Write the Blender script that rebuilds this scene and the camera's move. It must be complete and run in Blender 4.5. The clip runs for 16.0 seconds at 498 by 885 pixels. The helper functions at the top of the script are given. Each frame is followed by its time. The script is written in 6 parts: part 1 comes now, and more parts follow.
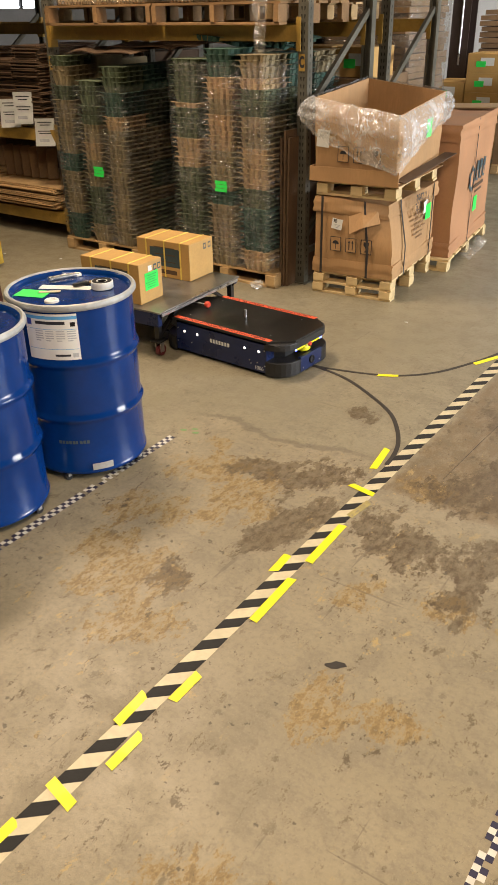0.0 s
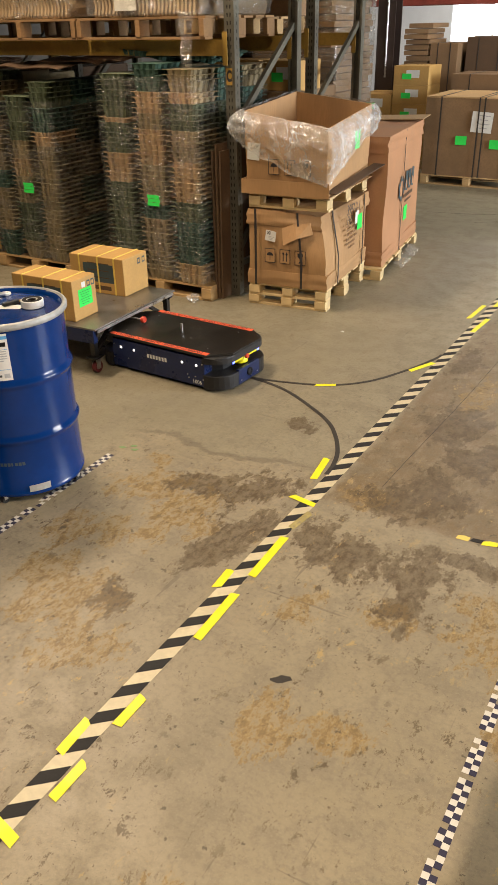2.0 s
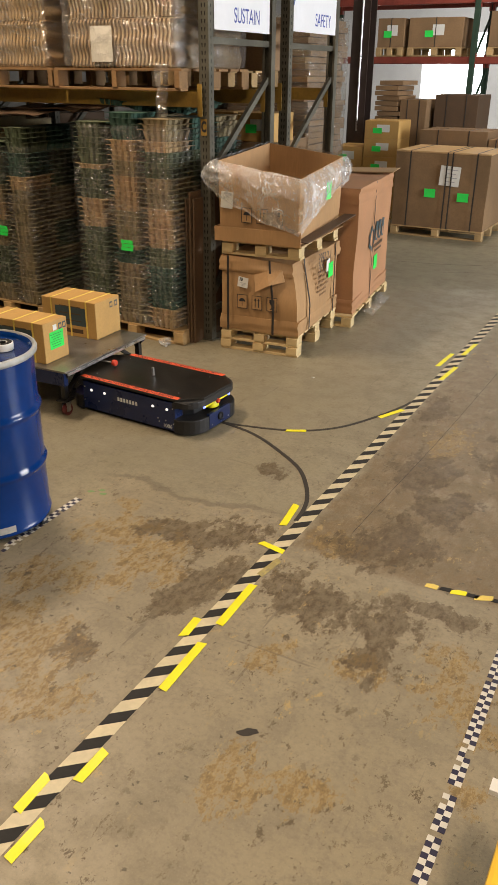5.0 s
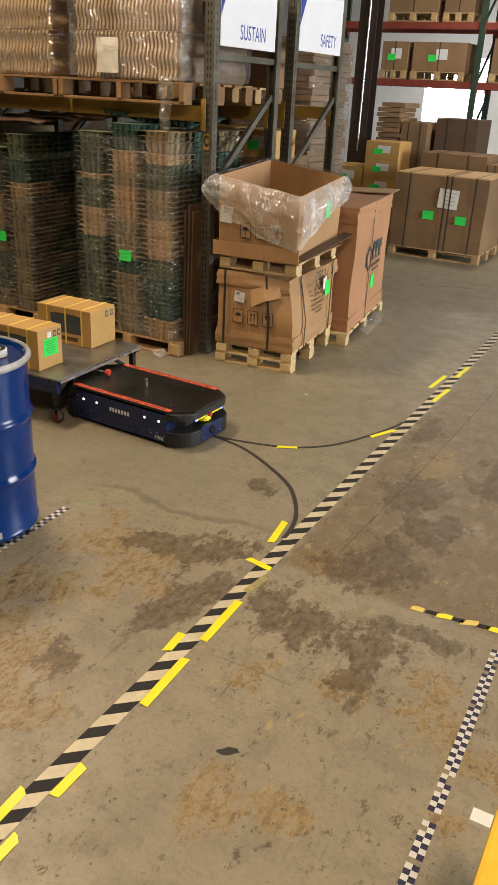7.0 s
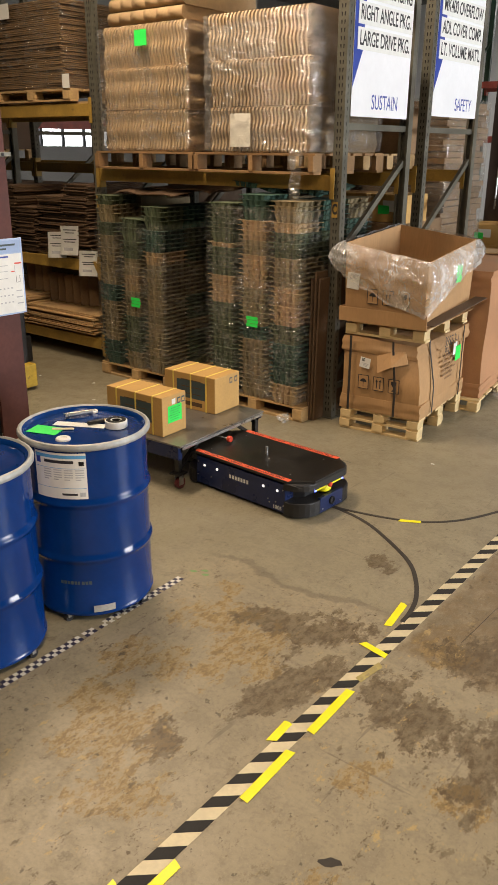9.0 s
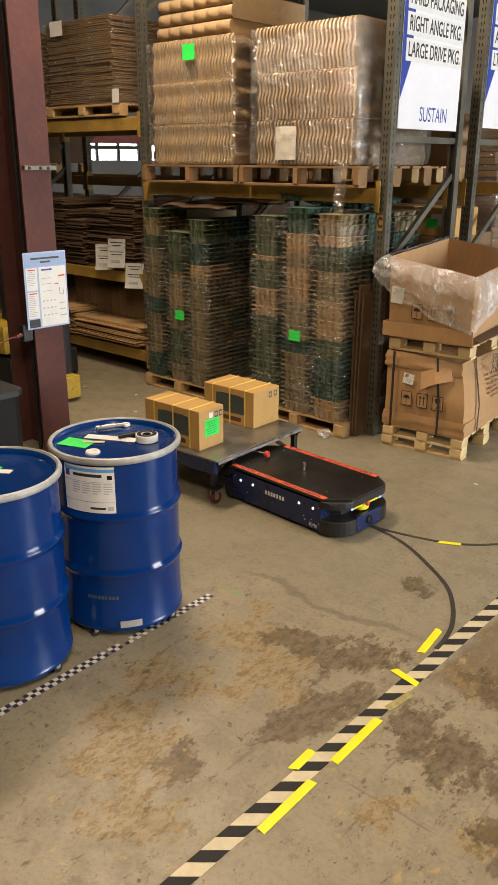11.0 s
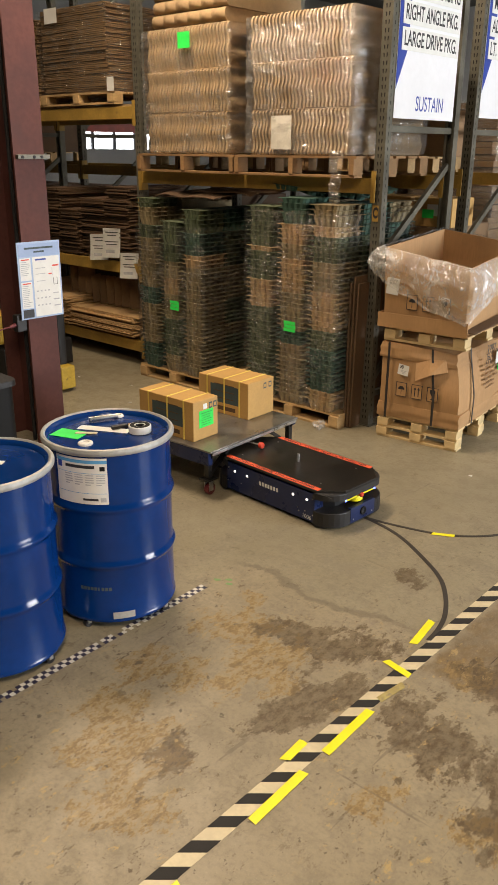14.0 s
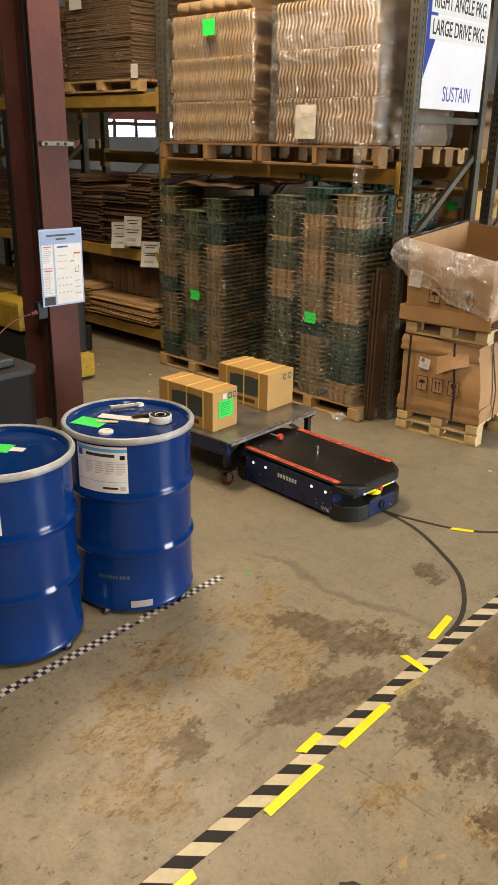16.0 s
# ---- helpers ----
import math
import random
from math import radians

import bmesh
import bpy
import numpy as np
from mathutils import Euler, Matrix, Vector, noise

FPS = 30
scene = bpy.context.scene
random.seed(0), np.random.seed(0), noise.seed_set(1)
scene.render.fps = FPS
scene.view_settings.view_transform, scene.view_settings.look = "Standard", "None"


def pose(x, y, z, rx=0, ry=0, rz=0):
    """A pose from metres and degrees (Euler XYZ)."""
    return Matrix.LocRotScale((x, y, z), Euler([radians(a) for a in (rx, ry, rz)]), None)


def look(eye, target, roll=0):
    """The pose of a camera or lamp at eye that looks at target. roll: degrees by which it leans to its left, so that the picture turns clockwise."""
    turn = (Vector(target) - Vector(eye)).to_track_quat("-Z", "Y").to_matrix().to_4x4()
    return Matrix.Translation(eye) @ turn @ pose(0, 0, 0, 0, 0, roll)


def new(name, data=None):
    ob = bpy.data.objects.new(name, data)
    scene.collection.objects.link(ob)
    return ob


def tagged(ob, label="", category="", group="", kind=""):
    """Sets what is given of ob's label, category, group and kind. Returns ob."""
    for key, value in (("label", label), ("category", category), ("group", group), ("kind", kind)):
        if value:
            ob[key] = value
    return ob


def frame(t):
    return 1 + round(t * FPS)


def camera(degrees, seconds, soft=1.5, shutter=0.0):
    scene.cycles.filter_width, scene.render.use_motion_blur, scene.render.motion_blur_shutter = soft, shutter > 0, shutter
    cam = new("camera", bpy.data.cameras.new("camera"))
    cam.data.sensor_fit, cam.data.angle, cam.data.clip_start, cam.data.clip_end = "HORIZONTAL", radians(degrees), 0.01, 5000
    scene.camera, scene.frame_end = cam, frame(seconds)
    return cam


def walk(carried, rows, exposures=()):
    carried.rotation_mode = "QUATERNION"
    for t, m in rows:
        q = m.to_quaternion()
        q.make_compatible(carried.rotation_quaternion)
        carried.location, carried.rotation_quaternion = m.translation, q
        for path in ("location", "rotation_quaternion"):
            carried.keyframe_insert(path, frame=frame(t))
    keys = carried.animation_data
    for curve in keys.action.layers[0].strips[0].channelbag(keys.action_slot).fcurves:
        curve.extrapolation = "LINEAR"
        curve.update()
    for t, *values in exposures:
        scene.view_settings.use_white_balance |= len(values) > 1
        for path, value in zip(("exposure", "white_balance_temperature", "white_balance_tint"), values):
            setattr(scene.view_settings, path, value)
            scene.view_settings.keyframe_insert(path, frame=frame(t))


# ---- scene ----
cam = camera(34.9, 16.0, soft=1.2)
PATH = [
    (0, (-0.015, -0.2, 2.012), (-1.025, 1.233, 1.05), -1.0),
    (0.5, (-0.018, -0.18, 2.007), (-1.006, 1.263, 1.037), -1.0),
    (1, (-0.011, -0.172, 2.009), (-0.976, 1.283, 1.034), -1.0),
    (1.5, (-0.001, -0.164, 2.013), (-0.938, 1.314, 1.045), -1.2),
    (2, (0.004, -0.163, 2.02), (-0.899, 1.353, 1.079), -1.1),
    (2.5, (0.007, -0.154, 2.023), (-0.875, 1.392, 1.109), -0.8),
    (3, (0.006, -0.151, 2.023), (-0.869, 1.405, 1.122), -0.4),
    (3.5, (0.008, -0.153, 2.026), (-0.863, 1.412, 1.135), -0.1),
    (4, (0.006, -0.149, 2.029), (-0.863, 1.434, 1.168), 0.3),
    (6.5, (0.003, -0.138, 2.035), (-0.842, 1.47, 1.198), 1.3),
    (7, (-0.004, -0.133, 2.04), (-0.855, 1.483, 1.223), 2.9),
    (7.5, (-0.015, -0.121, 2.055), (-0.935, 1.471, 1.268), 4.3),
    (8, (-0.026, -0.09, 2.067), (-1.081, 1.432, 1.31), 3.3),
    (8.5, (-0.03, -0.033, 2.083), (-1.16, 1.452, 1.362), 1.8),
    (9, (-0.013, 0.009, 2.097), (-1.17, 1.483, 1.397), 0.4),
    (9.5, (0.008, 0.048, 2.098), (-1.181, 1.503, 1.413), 0.2),
    (10, (0.003, 0.089, 2.09), (-1.24, 1.506, 1.423), 0.0),
    (12.5, (0.014, 0.134, 2.094), (-1.252, 1.525, 1.417), 0.2),
    (13, (0.014, 0.139, 2.091), (-1.239, 1.543, 1.414), 0.2),
    (13.5, (0.014, 0.14, 2.092), (-1.234, 1.544, 1.407), 0.4),
    (14, (0.014, 0.138, 2.093), (-1.236, 1.537, 1.399), 0.4),
    (14.5, (0.009, 0.132, 2.095), (-1.247, 1.522, 1.394), 0.6),
    (15, (0.0, 0.134, 2.091), (-1.261, 1.515, 1.383), 0.9),
    (15.5, (-0.002, 0.133, 2.096), (-1.271, 1.504, 1.382), 1.0),
    (16, (-0.01, 0.133, 2.092), (-1.283, 1.499, 1.375), 1.0),
]
walk(cam, [(t, look(eye, target, roll)) for t, eye, target, roll in PATH], [(0, 0.3), (2, 0.18), (3.5, 0.0), (7, -0.1), (9, 0.0), (16, 0.03)])

# ---- world and lamps ----
world = bpy.data.worlds.new("world")
scene.world = world
world.use_nodes = True
wn = world.node_tree.nodes
sky = wn.new("ShaderNodeTexSky")
sky.sky_type = "NISHITA"
sky.sun_disc = False
sky.sun_elevation, sky.sun_rotation = radians(40), radians(20)
world.node_tree.links.new(sky.outputs[0], wn["Background"].inputs[0])
wn["Background"].inputs[1].default_value = 0.08


def lamp(x, y, z, sx, sy, watts, color=(1.0, 0.785, 0.565)):
    d = bpy.data.lights.new("unseen_lamp", "AREA")
    d.shape, d.size, d.size_y, d.energy, d.color = "RECTANGLE", sx, sy, watts, color
    ob = new("unseen_lamp", d)
    ob.matrix_world = pose(x, y, z)
    return ob


# unseen lamps: the first follows the crate shadow, the rest are added fill
lamp(-4.5, 3.7, 4.8, 0.5, 1.6, 205)
lamp(-8.4, 3.0, 5.3, 0.5, 1.6, 30)
lamp(-0.5, 0.6, 5.3, 0.5, 1.6, 40)
lamp(1.2, -0.6, 5.3, 0.5, 1.6, 300)
lamp(-0.4, 8.4, 5.3, 0.5, 1.6, 10, (1.0, 0.93, 0.84))
lamp(-2.6, 12.4, 5.3, 0.5, 1.6, 140, (1.0, 0.90, 0.78))
# added to brighten the pale wall at the far end
lamp(-5.5, 20.5, 5.3, 0.5, 1.6, 420, (0.98, 0.96, 0.94))
lamp(-7.4, 9.0, 5.3, 0.5, 1.6, 30)

# area lamp for daylight through the open door in the east wall, itself unseen
door_light = lamp(7.95, 8.0, 2.4, 4.0, 3.6, 1350, (0.95, 0.97, 1.0))
door_light.matrix_world = look((7.95, 8.0, 2.4), (0.0, 8.0, 2.4))

# ---- materials ----


class Nodes:
    """A small builder for node materials."""

    def __init__(self, name):
        self.m = bpy.data.materials.new(name)
        self.m.use_nodes = True
        self.t = self.m.node_tree
        self.p = self.t.nodes["Principled BSDF"]
        self.co = self.t.nodes.new("ShaderNodeTexCoord").outputs["Object"]

    def link(self, a, b):
        self.t.links.new(a, b)
        return self

    def noise(self, scale, detail=4.0, rough=0.55, stretch=None, out="Fac"):
        n = self.t.nodes.new("ShaderNodeTexNoise")
        n.inputs["Scale"].default_value, n.inputs["Detail"].default_value, n.inputs["Roughness"].default_value = scale, detail, rough
        src = self.co
        if stretch:
            mp = self.t.nodes.new("ShaderNodeMapping")
            mp.inputs["Scale"].default_value = stretch
            self.link(src, mp.inputs[0])
            src = mp.outputs[0]
        self.link(src, n.inputs["Vector"])
        return n.outputs[out]

    def ramp(self, fac, a, b, lo=0.0, hi=1.0):
        n = self.t.nodes.new("ShaderNodeMapRange")
        n.interpolation_type = "SMOOTHSTEP"
        for i, v in zip((1, 2, 3, 4), (a, b, lo, hi)):
            n.inputs[i].default_value = v
        self.link(fac, n.inputs[0])
        return n.outputs[0]

    def math(self, op, a, b):
        n = self.t.nodes.new("ShaderNodeMath")
        n.operation = op
        for i, v in enumerate((a, b)):
            if isinstance(v, (int, float)):
                n.inputs[i].default_value = v
            else:
                self.link(v, n.inputs[i])
        return n.outputs[0]

    def mix(self, fac, a, b):
        n = self.t.nodes.new("ShaderNodeMix")
        n.data_type = "RGBA"
        if isinstance(fac, (int, float)):
            n.inputs[0].default_value = fac
        else:
            self.link(fac, n.inputs[0])
        for i, v in ((6, a), (7, b)):
            if isinstance(v, tuple):
                n.inputs[i].default_value = (*v, 1)
            else:
                self.link(v, n.inputs[i])
        return n.outputs[2]

    def bump(self, height, strength, dist=0.01):
        n = self.t.nodes.new("ShaderNodeBump")
        n.inputs["Strength"].default_value, n.inputs["Distance"].default_value = strength, dist
        self.link(height, n.inputs["Height"])
        self.link(n.outputs[0], self.p.inputs["Normal"])

    def rand(self):
        return self.t.nodes.new("ShaderNodeObjectInfo").outputs["Random"]

    def color(self, c):
        if isinstance(c, tuple):
            self.p.inputs["Base Color"].default_value = (*c, 1)
        else:
            self.link(c, self.p.inputs["Base Color"])

    def rough(self, r):
        if isinstance(r, (int, float)):
            self.p.inputs["Roughness"].default_value = r
        else:
            self.link(r, self.p.inputs["Roughness"])


def tint(c, k):
    return tuple(min(1.0, v * k) for v in c)


def surface(name, c, rough=0.6, metal=0.0, fine=60.0, broad=4.0, var=0.18, bump=0.15, stretch=None, vary=0.0, dirt=None, dirt_amount=0.45):
    """Paint, board or metal: broad blotches, fine grain, a little relief and, if given, dirt."""
    n = Nodes(name)
    f, b = n.noise(fine, 5, 0.6, stretch), n.noise(broad, 4, 0.6)
    col = n.mix(n.ramp(b, 0.3, 0.7), tint(c, 1 - var), tint(c, 1 + var))
    col = n.mix(n.ramp(f, 0.35, 0.75, 0, 0.5), col, tint(c, 1 - 1.6 * var))
    if dirt:
        col = n.mix(n.ramp(n.noise(broad * 2.3, 7, 0.7), 1 - dirt_amount, 1.02 - dirt_amount + 0.12, 0, 0.8), col, dirt)
    if vary:
        col = n.mix(n.ramp(n.rand(), 0, 1, 0, vary), col, tint(c, 0.45))
    n.color(col)
    n.rough(n.ramp(b, 0.2, 0.8, max(0.03, rough - 0.1), min(1, rough + 0.1)))
    n.p.inputs["Metallic"].default_value = metal
    if bump:
        n.bump(f, bump, 0.004)
    return n.m


def glow(name, c, strength):
    n = Nodes(name)
    n.color(c)
    n.p.inputs["Emission Color"].default_value = (*c, 1)
    n.p.inputs["Emission Strength"].default_value = strength
    return n.m


def film_material(name, gloss, streak, haze, stretch=(1, 1, 3.0), scale=9.0):
    """Clear plastic film: mostly see-through, with painted glints along thin creases and a little haze."""
    n = Nodes(name)
    t = n.t
    tr, gl, mx = t.nodes.new("ShaderNodeBsdfTransparent"), t.nodes.new("ShaderNodeBsdfGlossy"), t.nodes.new("ShaderNodeMixShader")
    tr.inputs[0].default_value = (0.95, 0.95, 0.94, 1)
    gl.inputs[0].default_value = (0.97, 0.97, 0.97, 1)
    gl.inputs["Roughness"].default_value = 0.13
    folds = n.noise(scale, 4, 0.55, stretch)
    glint = None
    for k, width in ((1.0, 0.016), (2.3, 0.022)):
        line = n.ramp(n.math("ABSOLUTE", n.math("SUBTRACT", n.noise(scale * k, 3, 0.5, stretch), 0.5), 0.0), width, 0.0)
        line = n.math("MULTIPLY", line, n.ramp(n.noise(scale * 0.45 * k, 3, 0.5), 0.50, 0.62))
        glint = line if glint is None else n.math("MAXIMUM", glint, line)
    n.link(n.math("ADD", n.math("MULTIPLY", glint, streak), n.ramp(folds, 0.35, 0.7, gloss * 0.4, gloss * 1.6)), mx.inputs[0])
    bp = t.nodes.new("ShaderNodeBump")
    bp.inputs["Strength"].default_value, bp.inputs["Distance"].default_value = 1.0, 0.06
    n.link(folds, bp.inputs["Height"])
    n.link(bp.outputs[0], gl.inputs["Normal"])
    n.link(tr.outputs[0], mx.inputs[1]).link(gl.outputs[0], mx.inputs[2])
    df, hz = t.nodes.new("ShaderNodeBsdfDiffuse"), t.nodes.new("ShaderNodeMixShader")
    df.inputs[0].default_value = (0.88, 0.88, 0.86, 1)
    # diffuse white along the crease lines imitates lamp glints
    n.link(n.math("ADD", n.math("MULTIPLY", glint, streak * 0.35), n.ramp(n.noise(5, 6, 0.65), 0.35, 0.75, haze * 0.4, haze * 1.6)), hz.inputs[0])
    n.link(mx.outputs[0], hz.inputs[1]).link(df.outputs[0], hz.inputs[2])
    n.link(hz.outputs[0], t.nodes["Material Output"].inputs["Surface"])
    return n.m


WORN_TAN = ((-2.12, 2.50, 0.22, 0.14, 30), (-1.84, 2.36, 0.17, 0.20, 40), (-2.27, 2.70, 0.08, 0.06, 0), (-2.24, 2.00, 0.12, 0.14, 20), (-2.05, 2.04, 0.09, 0.14, 20), (-1.90, 2.14, 0.10, 0.10, 0), (-2.12, 1.71, 0.13, 0.14, 20), (-1.90, 1.62, 0.20, 0.18, 20), (-2.00, 1.54, 0.13, 0.13, 30), (-1.70, 1.42, 0.20, 0.12, 30), (-0.36, 2.14, 0.13, 0.17, 0), (-0.47, 2.36, 0.10, 0.07, 10), (-0.20, 2.03, 0.10, 0.10, 10), (-0.24, 1.73, 0.07, 0.06, 30), (-0.70, 1.51, 0.13, 0.11, 20), (-0.90, 1.44, 0.12, 0.14, 20), (-1.06, 2.02, 0.08, 0.12, 0), (-0.76, 2.12, 0.10, 0.10, 40), (-0.85, 0.75, 0.18, 0.1, 0), (-1.15, 2.90, 0.10, 0.10, 0), (-1.0, 4.3, 0.1, 0.26, 0))
DARK_OIL = ((-1.88, 2.62, 0.22, 0.11, 20), (-1.66, 2.68, 0.14, 0.22, -24), (-1.54, 2.32, 0.10, 0.34, -18), (-1.56, 2.06, 0.07, 0.12, -24), (-1.75, 1.70, 0.12, 0.09, 0), (-1.20, 2.45, 0.09, 0.20, 10), (-1.02, 2.40, 0.17, 0.17, 30), (-0.75, 2.40, 0.15, 0.17, 0), (-0.73, 2.16, 0.10, 0.12, 0), (-0.55, 2.58, 0.20, 0.06, -10), (-1.07, 2.90, 0.18, 0.09, 0), (-0.92, 3.02, 0.19, 0.28, 0), (-0.80, 3.46, 0.16, 0.22, 0), (-1.02, 3.82, 0.20, 0.28, 0), (-1.24, 4.72, 0.10, 0.30, 0), (-1.75, 3.42, 0.10, 0.10, 0), (-0.6, 4.3, 0.2, 0.4, 0))


def floor_material():
    """Grey painted concrete, worn through to tan in the traffic lane, with dark oil stains."""
    n = Nodes("worn_painted_concrete")

    def shifted(amount, scale):
        sub, mul, add = (n.t.nodes.new("ShaderNodeVectorMath") for _ in range(3))
        sub.operation, mul.operation, add.operation = "SUBTRACT", "SCALE", "ADD"
        n.link(n.noise(scale, 9, 0.68, out="Color"), sub.inputs[0])
        sub.inputs[1].default_value = (0.5, 0.5, 0.5)
        mul.inputs["Scale"].default_value = amount
        n.link(sub.outputs[0], mul.inputs[0]).link(n.co, add.inputs[0]).link(mul.outputs[0], add.inputs[1])
        return add.outputs[0]

    def patches(rows, where):
        """How deep a place lies inside the nearest patch: 1 in its middle, 0 on its rim, negative outside."""
        total = None
        for x, y, rx, ry, turn in rows:
            mp, ln = n.t.nodes.new("ShaderNodeMapping"), n.t.nodes.new("ShaderNodeVectorMath")
            mp.vector_type, ln.operation = "TEXTURE", "LENGTH"
            mp.inputs["Location"].default_value = (x, y, 0)
            mp.inputs["Rotation"].default_value = (0, 0, radians(turn))
            mp.inputs["Scale"].default_value = (rx * 1.25, ry * 1.25, 9)
            n.link(where, mp.inputs[0]).link(mp.outputs[0], ln.inputs[0])
            m = n.math("SUBTRACT", 1.0, ln.outputs["Value"])
            total = m if total is None else n.math("MAXIMUM", total, m)
        return n.math("MAXIMUM", total, -0.6)

    def frayed(depth, texture, amount, lo, hi):
        """A patch that breaks up into flecks towards its rim."""
        return n.ramp(n.math("ADD", depth, n.math("MULTIPLY", n.math("SUBTRACT", texture, 0.5), amount)), lo, hi)

    ragged = shifted(0.26, 5.0)
    sp = n.t.nodes.new("ShaderNodeSeparateXYZ")
    n.link(shifted(0.5, 2.2), sp.inputs[0])
    wx, wy = sp.outputs[0], sp.outputs[1]
    near = n.math("MULTIPLY", n.ramp(wy, 2.98, 2.90), n.ramp(wx, -2.62, -2.40))
    lane = n.math("MULTIPLY", n.ramp(wx, -1.40, -1.28), n.ramp(wy, 11.0, 6.0))
    sb = n.t.nodes.new("ShaderNodeSeparateXYZ")
    n.link(shifted(0.16, 4.5), sb.inputs[0])
    brown = n.math("MULTIPLY", n.math("MULTIPLY", n.ramp(sb.outputs[0], -1.36, -1.30), n.ramp(sb.outputs[1], 2.72, 2.80)), n.ramp(wy, 9.0, 4.5))
    worn = n.math("MAXIMUM", near, lane)
    streak = (1.5, 0.85, 1)
    big, mid, fine, grit = n.noise(1.1, 8, 0.62), n.noise(6, 9, 0.70), n.noise(48, 6, 0.7), n.noise(150, 3, 0.6)
    coarse, scuff, chip = n.noise(8, 12, 0.76, streak), n.noise(18, 11, 0.80, streak), n.noise(22, 8, 0.7)
    clean = n.mix(n.ramp(big, 0.3, 0.7), (0.240, 0.210, 0.140), (0.296, 0.259, 0.174))
    used = n.mix(n.ramp(big, 0.3, 0.7), (0.260, 0.221, 0.146), (0.334, 0.283, 0.188))
    base = n.mix(worn, clean, used)
    base = n.mix(n.math("MULTIPLY", brown, n.ramp(coarse, 0.36, 0.56, 0.50, 1.0)), base, (0.172, 0.120, 0.058))
    base = n.mix(n.ramp(mid, 0.44, 0.62, 0, 0.42), base, (0.185, 0.160, 0.112))
    base = n.mix(n.ramp(fine, 0.42, 0.72, 0, 0.38), base, (0.165, 0.143, 0.102))
    base = n.mix(n.ramp(grit, 0.55, 0.75, 0, 0.35), base, (0.42, 0.372, 0.265))
    loose = n.math("MULTIPLY", n.ramp(n.noise(2.6, 9, 0.7), 0.54, 0.70, -0.6, 0.25), worn)
    tan_depth = n.math("MAXIMUM", patches(WORN_TAN, ragged), n.math("ADD", loose, n.ramp(worn, 0, 1, -0.6, 0)))
    tan_mask = n.math("MULTIPLY", frayed(tan_depth, coarse, 4.2, 0.20, 0.36), n.ramp(scuff, 0.45, 0.52, 0.15, 0.95))
    tan_col = n.mix(n.ramp(scuff, 0.40, 0.60), (0.40, 0.28, 0.108), (0.185, 0.126, 0.052))
    tan_col = n.mix(n.ramp(chip, 0.56, 0.66, 0, 0.6), tan_col, (0.47, 0.345, 0.15))
    col = n.mix(tan_mask, base, tan_col)
    spill = n.math("MULTIPLY", n.ramp(n.noise(3.4, 9, 0.72), 0.54, 0.68, -0.6, 0.2), worn)
    oil_depth = n.math("MAXIMUM", patches(DARK_OIL, ragged), n.math("ADD", spill, n.ramp(worn, 0, 1, -0.6, 0)))
    oil_mask = n.math("MULTIPLY", frayed(oil_depth, n.noise(6.0, 12, 0.76, (1.5, 0.8, 1)), 4.0, 0.18, 0.40), n.ramp(scuff, 0.40, 0.58, 0.95, 0.50))
    col = n.mix(oil_mask, col, (0.088, 0.058, 0.026))
    for scale, lo, hi, k in ((9, 0.66, 0.68, 0.35), (23, 0.650, 0.672, 0.75), (60, 0.68, 0.70, 0.6)):
        col = n.mix(n.math("MULTIPLY", n.ramp(n.noise(scale, 5, 0.62), lo, hi), n.math("ADD", n.math("MULTIPLY", worn, 0.35 * k), 0.65 * k)), col, (0.080, 0.064, 0.042))
    for turn in ((0.10, 2.2, 1), (1.9, 0.12, 1), (2.6, 0.10, 1)):
        col = n.mix(n.ramp(n.noise(7, 4, 0.7, turn), 0.67, 0.71, 0, 0.42), col, (0.11, 0.09, 0.065))
    flecks = n.ramp(n.noise(13, 12, 0.80, (1.4, 0.8, 1)), 0.565, 0.590)
    grime = n.ramp(n.noise(1.7, 6, 0.6), 0.38, 0.60, 0.18, 1.0)
    col = n.mix(n.math("MULTIPLY", n.math("MULTIPLY", flecks, grime), n.ramp(worn, 0, 1, 0.45, 0.95)), col, (0.105, 0.076, 0.040))
    rubbed = n.math("MULTIPLY", n.ramp(n.noise(10, 12, 0.80, (1.5, 0.75, 1)), 0.575, 0.605), n.ramp(n.noise(1.3, 6, 0.6), 0.42, 0.60))
    col = n.mix(n.math("MULTIPLY", rubbed, n.ramp(worn, 0, 1, 0.0, 0.9)), col, (0.42, 0.305, 0.13))
    edge = n.math("MULTIPLY", n.ramp(wy, 2.90, 2.93), n.ramp(wy, 2.98, 2.95))
    col = n.mix(n.math("MULTIPLY", n.math("MULTIPLY", edge, n.ramp(wx, -2.62, -2.40)), n.ramp(wx, -1.4, -1.7, 0, 0.5)), col, (0.12, 0.10, 0.07))
    n.color(col)
    n.rough(n.ramp(mid, 0.3, 0.75, 0.36, 0.60))
    n.bump(n.math("ADD", n.math("ADD", fine, n.math("MULTIPLY", mid, 1.2)), n.math("MULTIPLY", tan_mask, -0.25)), 0.22, 0.004)
    return n.m


